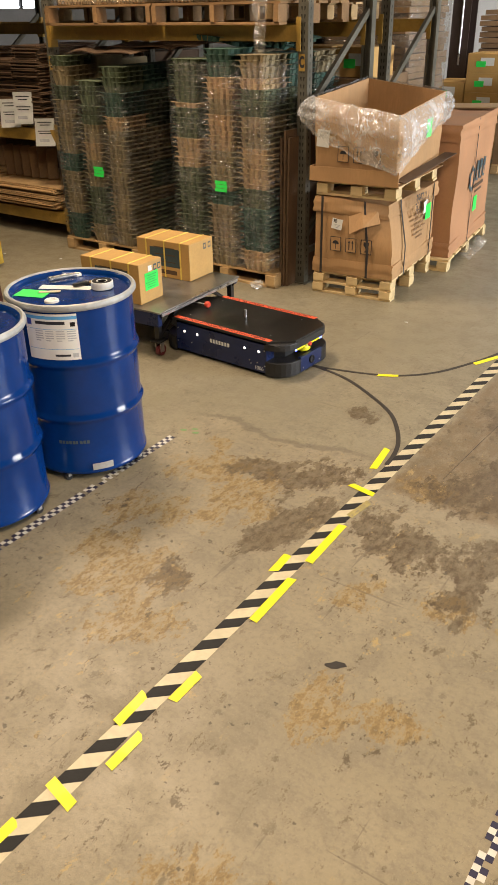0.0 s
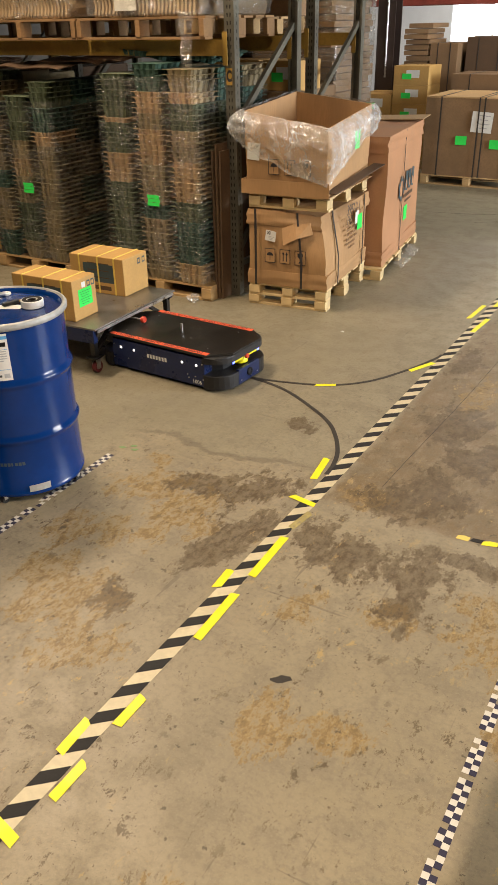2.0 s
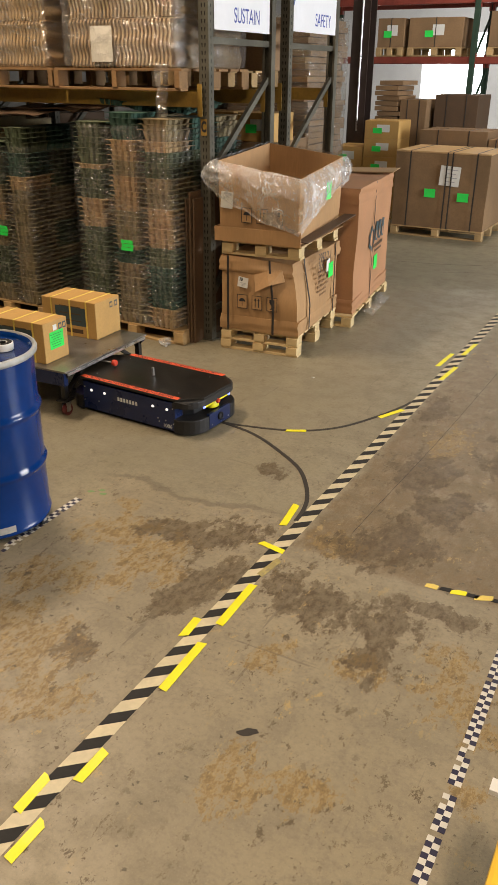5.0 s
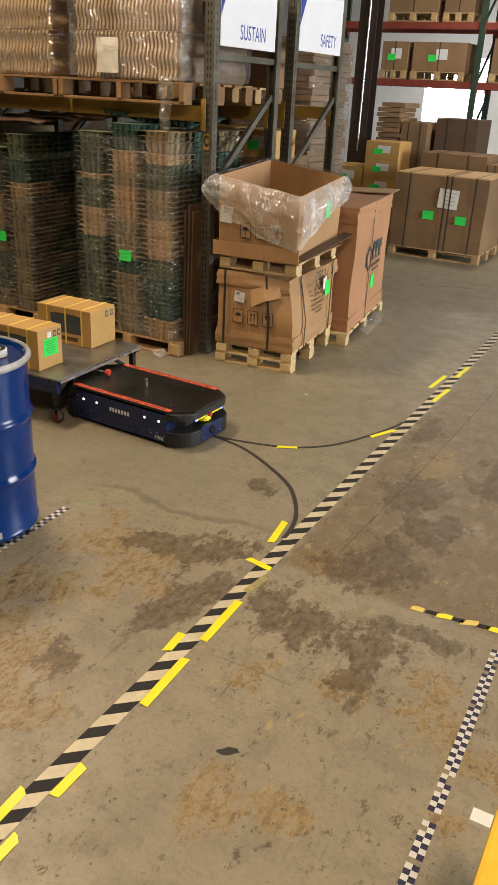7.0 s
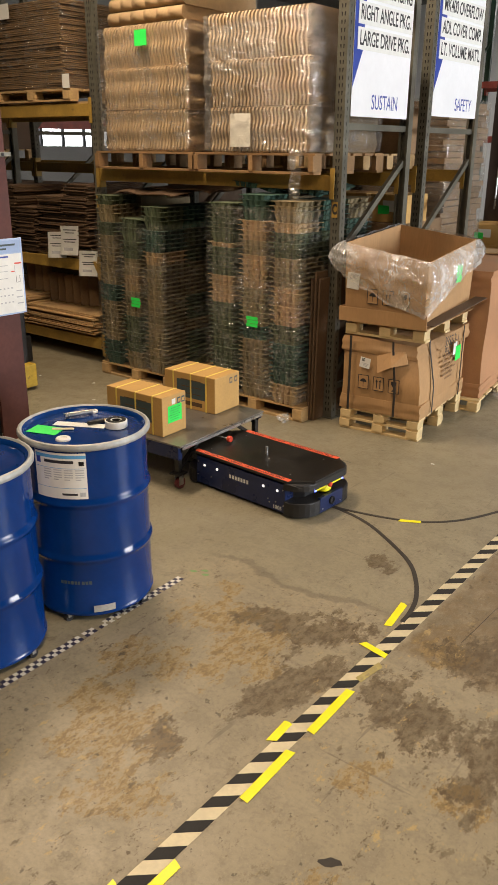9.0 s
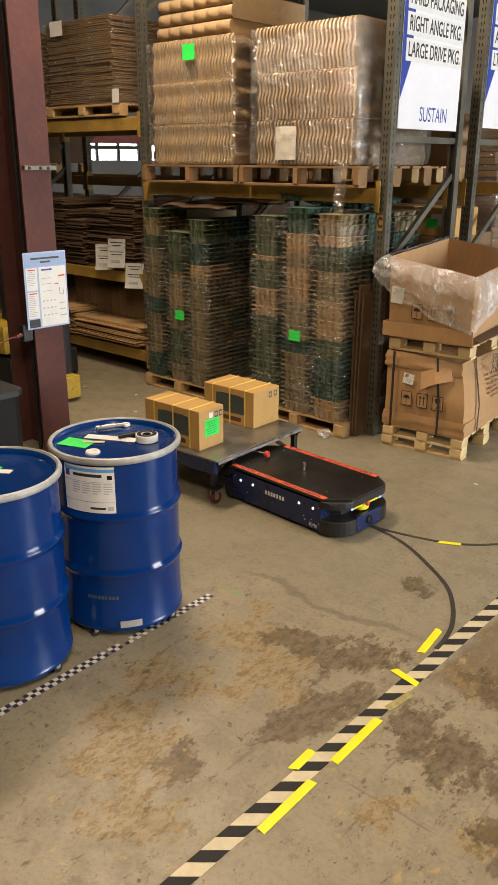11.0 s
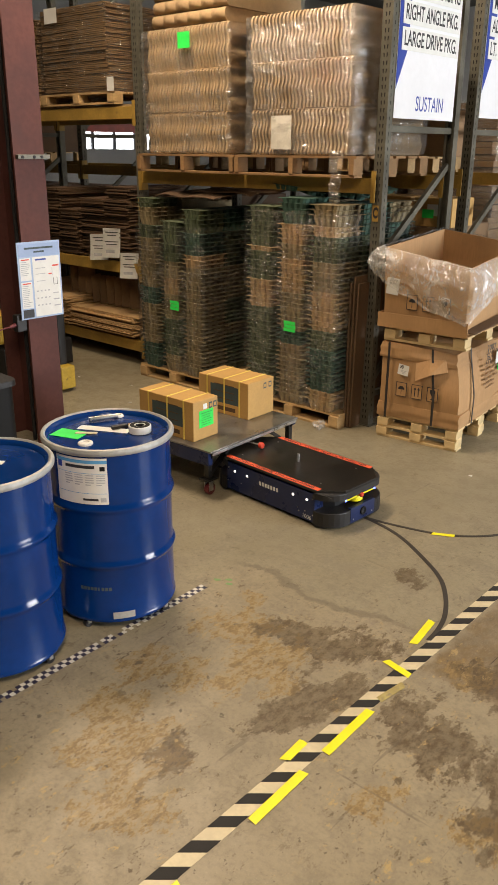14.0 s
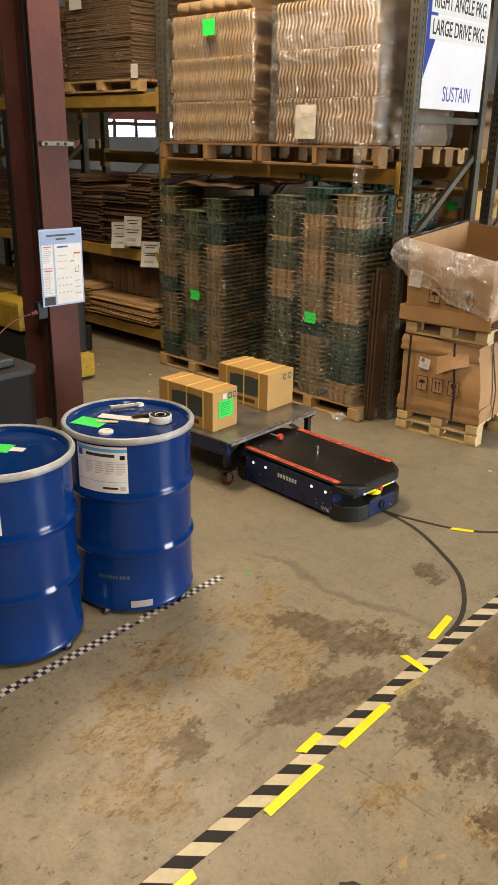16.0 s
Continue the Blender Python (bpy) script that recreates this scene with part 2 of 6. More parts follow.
M = {
    "floor": floor_material(),
    "wall": surface("dusty_grey_wall_panel", (0.20, 0.19, 0.175), 0.7, fine=30, broad=0.8),
    # lighter copy of the wall, its colour raised for the brightly lit far end
    "wall_pale": surface("pale_lit_wall", (0.62, 0.61, 0.60), 0.7, fine=30, broad=0.8, var=0.08),
    "board_brown": surface("brown_corrugated_sheet", (0.21, 0.125, 0.055), 0.78, fine=60, broad=3, var=0.2, bump=0.2, vary=0.4),
    "ceiling": surface("ribbed_grey_roof", (0.13, 0.125, 0.115), 0.7, fine=30, broad=0.6),
    "drum": surface("glossy_blue_drum_paint", (0.002, 0.030, 0.160), 0.15, fine=26, broad=5, var=0.12, bump=0.05),
    "ring": surface("galvanised_closing_ring", (0.40, 0.41, 0.40), 0.55, 0.15, fine=45, broad=9),
    "paper": surface("white_label_paper", (0.74, 0.74, 0.71), 0.55, fine=20, broad=12, var=0.05, bump=0.05),
    "print": surface("grey_print", (0.45, 0.46, 0.48), 0.6, fine=90, var=0.25, bump=0),
    "cyan": surface("blue_label_band", (0.10, 0.33, 0.62), 0.5, var=0.1, bump=0),
    "pale_blue": surface("pale_blue_print", (0.36, 0.47, 0.68), 0.5, var=0.08, bump=0),
    "ink": surface("black_ink", (0.025, 0.025, 0.03), 0.55, var=0.2, bump=0),
    "green_label": surface("fluorescent_green_label", (0.03, 0.78, 0.10), 0.55, var=0.08, bump=0.05),
    "green_faded": surface("faded_green_tape", (0.20, 0.33, 0.13), 0.6, var=0.2, bump=0),
    "black": surface("black_plastic", (0.014, 0.014, 0.015), 0.5, fine=120, broad=8, var=0.3, bump=0.2),
    "plate": surface("black_powder_coat", (0.012, 0.011, 0.010), 0.36, fine=160, broad=3, var=0.3, bump=0.12),
    "navy": surface("dark_navy_paint", (0.008, 0.018, 0.075), 0.3, fine=60, broad=6, var=0.2, bump=0.06),
    "steel": surface("worn_sheet_steel", (0.27, 0.26, 0.24), 0.34, 0.75, fine=50, broad=5, var=0.22, stretch=(1, 8, 1)),
    "zinc": surface("zinc_hardware", (0.55, 0.55, 0.54), 0.33, 0.9, fine=60, broad=12),
    "caster": surface("maroon_caster_tread", (0.13, 0.022, 0.026), 0.45, fine=50, var=0.2),
    "red": surface("red_knob", (0.62, 0.06, 0.03), 0.4, var=0.1, bump=0),
    "orange": surface("red_orange_warning_tape", (0.78, 0.115, 0.045), 0.5, fine=60, broad=9, var=0.1, bump=0.05),
    "yellow": surface("bright_yellow_tape", (0.93, 0.86, 0.012), 0.45, fine=40, broad=9, var=0.05, dirt=(0.6, 0.46, 0.04), dirt_amount=0.24),
    "faded_tape": surface("faded_yellow_tape", (0.40, 0.33, 0.12), 0.6, fine=40, broad=14, var=0.2, dirt=(0.24, 0.20, 0.13), dirt_amount=0.5),
    "title_blue": surface("blue_title_print", (0.30, 0.40, 0.62), 0.5, var=0.06, bump=0),
    "truck_yellow": surface("scuffed_truck_yellow", (0.50, 0.34, 0.035), 0.5, fine=40, broad=6, var=0.2, dirt=(0.08, 0.06, 0.03), dirt_amount=0.42),
    "machine_yellow": surface("machine_yellow_paint", (0.85, 0.54, 0.045), 0.4, fine=40, broad=5, var=0.1),
    "cream": surface("cream_tape", (0.64, 0.56, 0.37), 0.5, fine=40, broad=7, var=0.12, dirt=(0.30, 0.24, 0.15), dirt_amount=0.38),
    "tape_black": surface("black_tape", (0.014, 0.013, 0.012), 0.7, fine=60, broad=8, var=0.25, dirt=(0.07, 0.058, 0.04), dirt_amount=0.28),
    "check_white": surface("white_check_tape", (0.66, 0.64, 0.57), 0.5, fine=60, broad=11, var=0.1, dirt=(0.28, 0.23, 0.16), dirt_amount=0.4),
    "check_dark": surface("navy_check_tape", (0.03, 0.028, 0.06), 0.5, fine=60, broad=11, var=0.2, dirt=(0.16, 0.13, 0.10), dirt_amount=0.34),
    "panel_ink": surface("dull_dark_carton_print", (0.055, 0.082, 0.088), 0.65, var=0.2, bump=0),
    "guide": surface("dark_guide_tape", (0.034, 0.028, 0.022), 0.6, fine=60, broad=7, var=0.25),
    "beam": surface("worn_yellow_beam_paint", (0.36, 0.225, 0.045), 0.5, fine=40, broad=6, var=0.2, dirt=(0.10, 0.07, 0.035), dirt_amount=0.4),
    "upright": surface("worn_grey_green_rack_steel", (0.135, 0.128, 0.10), 0.45, 0.35, fine=40, broad=4, var=0.22, dirt=(0.06, 0.055, 0.045), dirt_amount=0.4),
    "upright_green": surface("dark_green_rack_paint", (0.025, 0.055, 0.035), 0.5, var=0.2),
    "slot": surface("dark_slot", (0.012, 0.011, 0.01), 0.8, var=0.2, bump=0),
    "beam_red": surface("rust_red_beam_paint", (0.23, 0.045, 0.03), 0.5, var=0.2),
    "column": surface("maroon_column_paint", (0.105, 0.042, 0.036), 0.6, fine=30, broad=3, var=0.18, bump=0.1),
    "column_dark": surface("dark_brown_column_paint", (0.035, 0.022, 0.018), 0.5, var=0.2),
    "wood": surface("rough_pallet_wood", (0.50, 0.335, 0.155), 0.75, fine=38, broad=5, var=0.22, bump=0.4, stretch=(0.12, 1.6, 1.6), vary=0.35),
    # brown pallet wood with the shade under the upper loads in its colour
    "wood_dark": surface("worn_shaded_pallet_wood", (0.27, 0.155, 0.065), 0.75, fine=38, broad=5, var=0.25, bump=0.4, stretch=(0.12, 1.6, 1.6), vary=0.4),
    "wood_pale": surface("fresh_pine_pallet_wood", (0.66, 0.50, 0.26), 0.7, fine=38, broad=5, var=0.16, bump=0.35, stretch=(0.12, 1.6, 1.6), vary=0.2),
    "board": surface("brown_cardboard", (0.40, 0.235, 0.105), 0.72, fine=70, broad=3, var=0.12, bump=0.12, stretch=(1, 1, 0.15)),
    "board_print": surface("faint_carton_print", (0.23, 0.13, 0.06), 0.72, var=0.2, bump=0),
    "board_red": surface("reddish_cardboard", (0.42, 0.215, 0.105), 0.7, fine=70, broad=2.5, var=0.1, bump=0.1),
    "board_gold": surface("golden_cardboard", (0.50, 0.30, 0.095), 0.65, fine=70, broad=4, var=0.1, bump=0.1),
    # dark brown board and print, darkened further for shade inside the rack bays
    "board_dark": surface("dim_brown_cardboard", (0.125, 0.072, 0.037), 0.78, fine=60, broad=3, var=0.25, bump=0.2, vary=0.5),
    "board_light": surface("pale_cardboard_sheet", (0.52, 0.34, 0.16), 0.7, fine=60, broad=3, var=0.12, vary=0.4),
    "pulp_tan": surface("tan_moulded_pulp", (0.39, 0.27, 0.135), 0.85, fine=60, broad=6, var=0.2, bump=0.4, vary=0.3),
    "pulp_green": surface("green_moulded_pulp", (0.100, 0.125, 0.068), 0.85, fine=60, broad=6, var=0.25, bump=0.4, vary=0.45),
    "pulp_olive": surface("olive_moulded_pulp", (0.26, 0.205, 0.11), 0.85, fine=60, broad=6, var=0.22, bump=0.4, vary=0.4),
    "pulp_teal": surface("teal_moulded_pulp", (0.045, 0.100, 0.072), 0.85, fine=60, broad=6, var=0.22, bump=0.4, vary=0.4),
    "pulp_up": surface("light_tan_moulded_pulp", (0.40, 0.275, 0.148), 0.85, fine=60, broad=5, var=0.18, bump=0.4, vary=0.25),
    "strap_yellow": surface("yellow_strapping", (0.80, 0.62, 0.13), 0.45, var=0.08, bump=0),
    "strap_black": surface("black_strapping", (0.035, 0.03, 0.028), 0.5, var=0.2, bump=0),
    "film": film_material("stretch_wrap", 0.05, 0.60, 0.008, (1, 1, 3.2), 10.0),
    "film_mid": film_material("tier_stretch_wrap", 0.11, 0.70, 0.03, (1, 1, 3.4), 6.0),
    "film_heavy": film_material("thick_stretch_wrap", 0.13, 0.50, 0.06, (1, 1, 2.6), 7.0),
    "liner": film_material("clear_box_liner", 0.12, 0.95, 0.27, (1.5, 1.5, 0.7), 8.0),
    "sign": surface("white_sign_board", (0.80, 0.81, 0.84), 0.4, fine=20, broad=2, var=0.03, bump=0),
    "sign_blue": surface("blue_sign_print", (0.03, 0.06, 0.33), 0.45, var=0.08, bump=0),
    "dark_metal": surface("dark_machine_metal", (0.03, 0.03, 0.032), 0.5, var=0.25),
    "grey_plastic": surface("dark_grey_plastic", (0.012, 0.012, 0.012), 0.55, var=0.15),
    "led_white": glow("white_led", (1.0, 0.97, 0.92), 0.9),
    "led_blue": glow("blue_led", (0.10, 0.14, 1.0), 5),
    "led_green": glow("green_led", (0.2, 1.0, 0.25), 5),
    "daylight": glow("bright_daylight", (0.93, 0.97, 1.0), 5.0),
    "crate_dim": surface("dusty_brown_carton", (0.25, 0.152, 0.075), 0.75, fine=50, broad=2, var=0.18, vary=0.4),
}
M["drum"].node_tree.nodes["Principled BSDF"].inputs["Specular IOR Level"].default_value = 0.36
for dull in ("grey_plastic", "dark_metal"):
    M[dull].node_tree.nodes["Principled BSDF"].inputs["Specular IOR Level"].default_value = 0.15
M["column"].node_tree.nodes["Principled BSDF"].inputs["Specular IOR Level"].default_value = 0.2

# ---- building helpers ----


def box(bm, x0, x1, y0, y1, z0, z1, bevel=0.0):
    """Adds a box between the given bounds, with its edges rounded by bevel."""
    m = Matrix.Translation(((x0 + x1) / 2, (y0 + y1) / 2, (z0 + z1) / 2)) @ Matrix.Diagonal((x1 - x0, y1 - y0, z1 - z0, 1))
    made = bmesh.ops.create_cube(bm, size=1.0, matrix=m)
    if bevel:
        es = {e for v in made["verts"] for e in v.link_edges}
        bmesh.ops.bevel(bm, geom=list(es), offset=bevel, segments=2, affect="EDGES", profile=0.6)
    return bm


def boxed(*bounds, bevel=0.0):
    return box(bmesh.new(), *bounds, bevel=bevel)


def rod(bm, a, b, r, seg=12, r2=None):
    """Adds a round bar from a to b."""
    a, b = Vector(a), Vector(b)
    q = (b - a).to_track_quat("Z", "Y").to_matrix().to_4x4()
    bmesh.ops.create_cone(bm, cap_ends=True, segments=seg, radius1=r, radius2=r if r2 is None else r2, depth=(b - a).length, matrix=Matrix.Translation((a + b) / 2) @ q)
    return bm


def rodded(a, b, r, seg=12, r2=None):
    return rod(bmesh.new(), a, b, r, seg, r2)


def bar(bm, a, b, w, h):
    """Adds a flat bar of section w by h from a to b."""
    a, b = Vector(a), Vector(b)
    q = (b - a).to_track_quat("Z", "Y").to_matrix().to_4x4()
    bmesh.ops.create_cube(bm, size=1.0, matrix=Matrix.Translation((a + b) / 2) @ q @ Matrix.Diagonal((w, h, (b - a).length, 1)))
    return bm


def lathe(profile, seg=64):
    """A surface of revolution about z from rows of (radius, height)."""
    bm = bmesh.new()
    rings = []
    for r, z in profile:
        if r < 1e-5:
            rings.append([bm.verts.new((0, 0, z))])
        else:
            rings.append([bm.verts.new((r * math.cos(2 * math.pi * i / seg), r * math.sin(2 * math.pi * i / seg), z)) for i in range(seg)])
    for a, b in zip(rings, rings[1:]):
        for i in range(seg):
            j = (i + 1) % seg
            vs = [a[i % len(a)], a[j % len(a)], b[j % len(b)], b[i % len(b)]]
            vs = list(dict.fromkeys(vs))
            if len(vs) > 2:
                bm.faces.new(vs)
    return bm


def prism(outline, z0, z1, bevel=0.0):
    """An outline of (x, y) raised from z0 to z1."""
    bm = bmesh.new()
    lo = [bm.verts.new((x, y, z0)) for x, y in outline]
    hi = [bm.verts.new((x, y, z1)) for x, y in outline]
    n = len(outline)
    bm.faces.new(list(reversed(lo)))
    top = bm.faces.new(hi)
    for i in range(n):
        bm.faces.new((lo[i], lo[(i + 1) % n], hi[(i + 1) % n], hi[i]))
    if bevel:
        bmesh.ops.bevel(bm, geom=list(top.edges), offset=bevel, segments=3, affect="EDGES", profile=0.5)
    return bm


def mesh_of(name, bm, material, smooth=False):
    me = bpy.data.meshes.new(name)
    bmesh.ops.recalc_face_normals(bm, faces=bm.faces[:])
    bm.to_mesh(me)
    bm.free()
    me.materials.append(M[material])
    if smooth:
        me.shade_smooth()
        me.set_sharp_from_angle(angle=radians(38))
    return me


def part(name, bm, material, parent, label="", m=None, smooth=False):
    me = bm if isinstance(bm, bpy.types.Mesh) else mesh_of(name, bm, material, smooth)
    ob = new(name, me)
    ob.parent = parent
    if m is not None:
        ob.matrix_basis = m
    return tagged(ob, label=label)


def thing(name, m, label, category, group=""):
    ob = new(name)
    ob.matrix_basis = m
    ob.empty_display_size = 0.1
    return tagged(ob, label=label, category=category, group=group)


def setting(name, bm, material, label="", category=""):
    return tagged(new(name, mesh_of(name, bm, material)), label=label, category=category, kind="structure")


def lettering(name, words, size, material, parent, m, align="CENTER", squeeze=1.0, fit_width=0.0, bold=0.0):
    cu = bpy.data.curves.new(name, "FONT")
    cu.body, cu.size, cu.align_x, cu.align_y, cu.extrude = words, size, align, "CENTER", 0.0004
    cu.offset = bold
    tmp = new(name, cu)
    me = bpy.data.meshes.new_from_object(tmp.evaluated_get(bpy.context.evaluated_depsgraph_get()))
    bpy.data.objects.remove(tmp)
    bpy.data.curves.remove(cu)
    me.materials.clear()
    me.materials.append(M[material])
    if fit_width:
        xs = [v.co.x for v in me.vertices]
        squeeze = fit_width / (max(xs) - min(xs))
    return part(name, me, material, parent, m=m @ Matrix.Diagonal((squeeze, 1, 1, 1)))


def plate(parent, name, w, h, material, m, t=0.0012, label=""):
    """A thin plate or sticker that lies in its own xy plane, facing its own z."""
    return part(name, boxed(-w / 2, w / 2, -h / 2, h / 2, 0, t), material, parent, label, m)


# a pose on an upright face: facing -y, facing +x
def on_front(x, y, z, roll=0):
    return pose(x, y, z, 90, 0, 0) @ pose(0, 0, 0, 0, 0, roll)


def on_side(x, y, z, roll=0):
    return pose(x, y, z, 0, 0, 90) @ pose(0, 0, 0, 90, 0, 0) @ pose(0, 0, 0, 0, 0, roll)


def green_note(parent, m, w=0.1, h=0.07, lines=0):
    g = plate(parent, "green_label", w, h, "green_label", m, 0.0015, "bright green paper label")
    for i in range(lines):
        plate(g, "print", w * (0.8 - 0.12 * (i % 3)), h * 0.022, "ink", pose(-0.03 * w, h * (0.34 - 0.68 * i / max(1, lines - 1)), 0.0016), 0.0004)
    return g


def rounded_loop(w, d, r, per):
    """Points spaced evenly round a rectangle with rounded corners."""
    pts = []
    sides = (((w / 2, -d / 2 + r), (w / 2, d / 2 - r), (w / 2 - r, d / 2 - r), 0), ((w / 2 - r, d / 2), (-w / 2 + r, d / 2), (-w / 2 + r, d / 2 - r), 90), ((-w / 2, d / 2 - r), (-w / 2, -d / 2 + r), (-w / 2 + r, -d / 2 + r), 180), ((-w / 2 + r, -d / 2), (w / 2 - r, -d / 2), (w / 2 - r, -d / 2 + r), 270))
    for a, b, c, a0 in sides:
        for i in range(per):
            f = i / per
            pts.append((a[0] + (b[0] - a[0]) * f, a[1] + (b[1] - a[1]) * f))
        for i in range(4):
            an = radians(a0 + 90 * i / 4)
            pts.append((c[0] + r * math.cos(an), c[1] + r * math.sin(an)))
    return pts


# ---- setting ----
bm = bmesh.new()
bmesh.ops.create_grid(bm, x_segments=24, y_segments=30, size=0.5, matrix=Matrix.Translation((-4, 8, 0)) @ Matrix.Diagonal((24, 34, 1, 1)))
setting("floor", bm, "floor", "worn grey painted concrete warehouse floor with tan patches", "floor")
setting("ceiling", boxed(-16, 8, -9, 25, 6.2, 6.4), "ceiling", "grey ribbed warehouse roof", "ceiling")
bm = bmesh.new()
for y0, y1, z0, z1 in ((-9, 11.9, 0, 6.4), (14.6, 25, 0, 6.4), (11.9, 14.6, 0, 2.08), (11.9, 14.6, 2.98, 6.4)):
    box(bm, -16.2, -16, y0, y1, z0, z1)
setting("wall_west", bm, "wall", "plain grey warehouse wall with a low wide window", "wall")
setting("backdrop", boxed(-16.7, -16.6, 11.0, 15.6, 1.6, 3.4), "daylight", "overexposed daylight outside the west window", "backdrop")
win = setting("window_1", boxed(-16.12, -16.06, 11.9, 14.6, 2.46, 2.72), "beam_red", "wide window with a rust-red rail across it", "window")
for y in (12.55, 13.2, 13.85):
    part("mullion", boxed(-16.12, -16.06, y - 0.03, y + 0.03, 2.08, 2.46), "dark_metal", win)
bm = bmesh.new()
for y0, y1, z0 in ((-9, 5.8, 0), (10.2, 25, 0), (5.8, 10.2, 4.4)):
    box(bm, 8, 8.2, y0, y1, z0, 6.4)
setting("wall_east", bm, "wall", "plain grey warehouse wall with an open door", "wall")
setting("wall_south", boxed(-16, 8, -9.2, -9, 0, 6.4), "wall", "plain grey warehouse wall", "wall")
bm = bmesh.new()
for b in ((-16, -7.88, 0, 6.4), (-5.95, 8, 0, 6.4), (-7.88, -5.95, 3.1, 6.4)):
    box(bm, b[0], b[1], 24.8, 25.0, b[2], b[3])
setting("wall_north", bm, "wall_pale", "plain wall with a wide open dock doorway", "wall")
setting("backdrop", boxed(-10, -3.5, 26.0, 26.1, -0.2, 4.5), "daylight", "overexposed daylight outside the dock door", "backdrop")

# ---- pallet racks ----
FRONT, DEPTH = 5.29, 1.06


def upright_mesh(h, slots=True):
    """An open rack column, 80 by 70 mm, with its folded lips; its front faces -y."""
    outline = [(-0.042, 0), (0.042, 0), (0.042, 0.07), (0.02, 0.07), (0.02, 0.066), (0.038, 0.066), (0.038, 0.004), (-0.038, 0.004), (-0.038, 0.066), (-0.02, 0.066), (-0.02, 0.07), (-0.042, 0.07)]
    return mesh_of("upright", prism(outline, 0.008, h), "upright")


def slot_mesh(h):
    """The punched slots of a column, on its front and its side."""
    vs, fs = [], []
    for i in range(int(h / 0.0508) - 1):
        z = 0.06 + i * 0.0508
        for x in (-0.012, 0.012):
            k = len(vs)
            for dx, dz in ((-0.0035, 0), (0.0035, 0), (0.0055, 0.026), (-0.0055, 0.026)):
                vs.append((x * (1.12 if dz else 0.95) + dx, -0.0008, z + dz))
            fs.append((k, k + 1, k + 2, k + 3))
        k = len(vs)
        for dy, dz in ((0.030, 0), (0.037, 0), (0.038, 0.022), (0.029, 0.022)):
            vs.append((0.0428, dy, z + dz))
        fs.append((k, k + 1, k + 2, k + 3))
    me = bpy.data.meshes.new("slotting")
    me.from_pydata(vs, [], fs)
    me.materials.append(M["slot"])
    return me


UP, SLOTS = upright_mesh(4.6), slot_mesh(4.6)


def end_frame(rack, x, y0, depth):
    """Two columns joined by cross and diagonal braces."""
    for y, turn in ((y0, 0), (y0 + depth, 180)):
        u = part("upright", UP, "upright", rack, m=pose(x, y, 0, 0, 0, turn))
        tagged(part("slotting", SLOTS, "slot", u), kind="stuff")
        part("base_plate", boxed(-0.06, 0.06, -0.012, 0.085, 0, 0.008), "upright", u)
    for a, b in ((0.25, 0.25), (0.35, 1.15), (1.3, 1.98), (2.24, 2.24), (2.3, 3.2), (3.3, 4.1)):
        part("brace", bar(bmesh.new(), (x, y0 + 0.06, a), (x, y0 + depth - 0.06, b), 0.032, 0.045), "upright", rack)


def beam(rack, x0, x1, y, z0, z1, colour="beam"):
    b = part("beam", boxed(x0 + 0.043, x1 - 0.043, y - 0.01, y + 0.045, z0, z1, bevel=0.006), colour, rack)
    for x, s in ((x0 + 0.043, 1), (x1 - 0.043, -1)):
        bm = bmesh.new()
        box(bm, min(x, x + s * 0.006), max(x, x + s * 0.006), y - 0.02, y + 0.06, z0 - 0.06, z1 + 0.05)
        box(bm, x - 0.035 if s > 0 else x, x if s > 0 else x + 0.035, y - 0.022, y - 0.016, z0 - 0.06, z1 + 0.05)
        part("beam_connector", bm, colour, b)


def tag_plate(rack, x, y, z, letter):
    p = plate(rack, "location_plate", 0.05, 0.115, "beam", on_front(x, y, z), 0.002, "yellow plate with a black letter")
    lettering("letter", letter, 0.10, "ink", p, pose(0, 0, 0.0024), squeeze=0.62, bold=0.005)


front_rack = thing("pallet_rack", pose(0, 0, 0), "grey-green steel pallet rack with worn yellow beams", "pallet rack", "pallet racks")
XR, XL = -3.345, -5.99
for x in (XR, XL, -8.63, -11.2):
    end_frame(front_rack, x, FRONT, DEPTH)
for y in (FRONT, FRONT + DEPTH - 0.06):
    beam(front_rack, XL, XR, y, 1.79, 1.90)
    for a, b in ((-8.63, XL), (-11.2, -8.63)):
        beam(front_rack, a, b, y, 0.92, 1.03)
        beam(front_rack, a, b, y, 2.35, 2.46)
        beam(front_rack, a, b, y, 0.15, 0.26)
tag_plate(front_rack, XR - 0.005, FRONT - 0.003, 1.655, "C")
tag_plate(front_rack, XL, FRONT - 0.003, 1.60, "S")

BACK = FRONT + DEPTH + 0.25
back_rack = thing("pallet_rack", pose(0, 0, 0), "grey-green steel pallet rack behind the front row", "pallet rack", "pallet racks")
for x in (XR, XL, -8.63, -11.2):
    end_frame(back_rack, x, BACK, DEPTH)
for y in (BACK, BACK + DEPTH - 0.06):
    for a, b in ((XL, XR), (-8.63, XL), (-11.2, -8.63)):
        beam(back_rack, a, b, y, 1.79, 1.90)


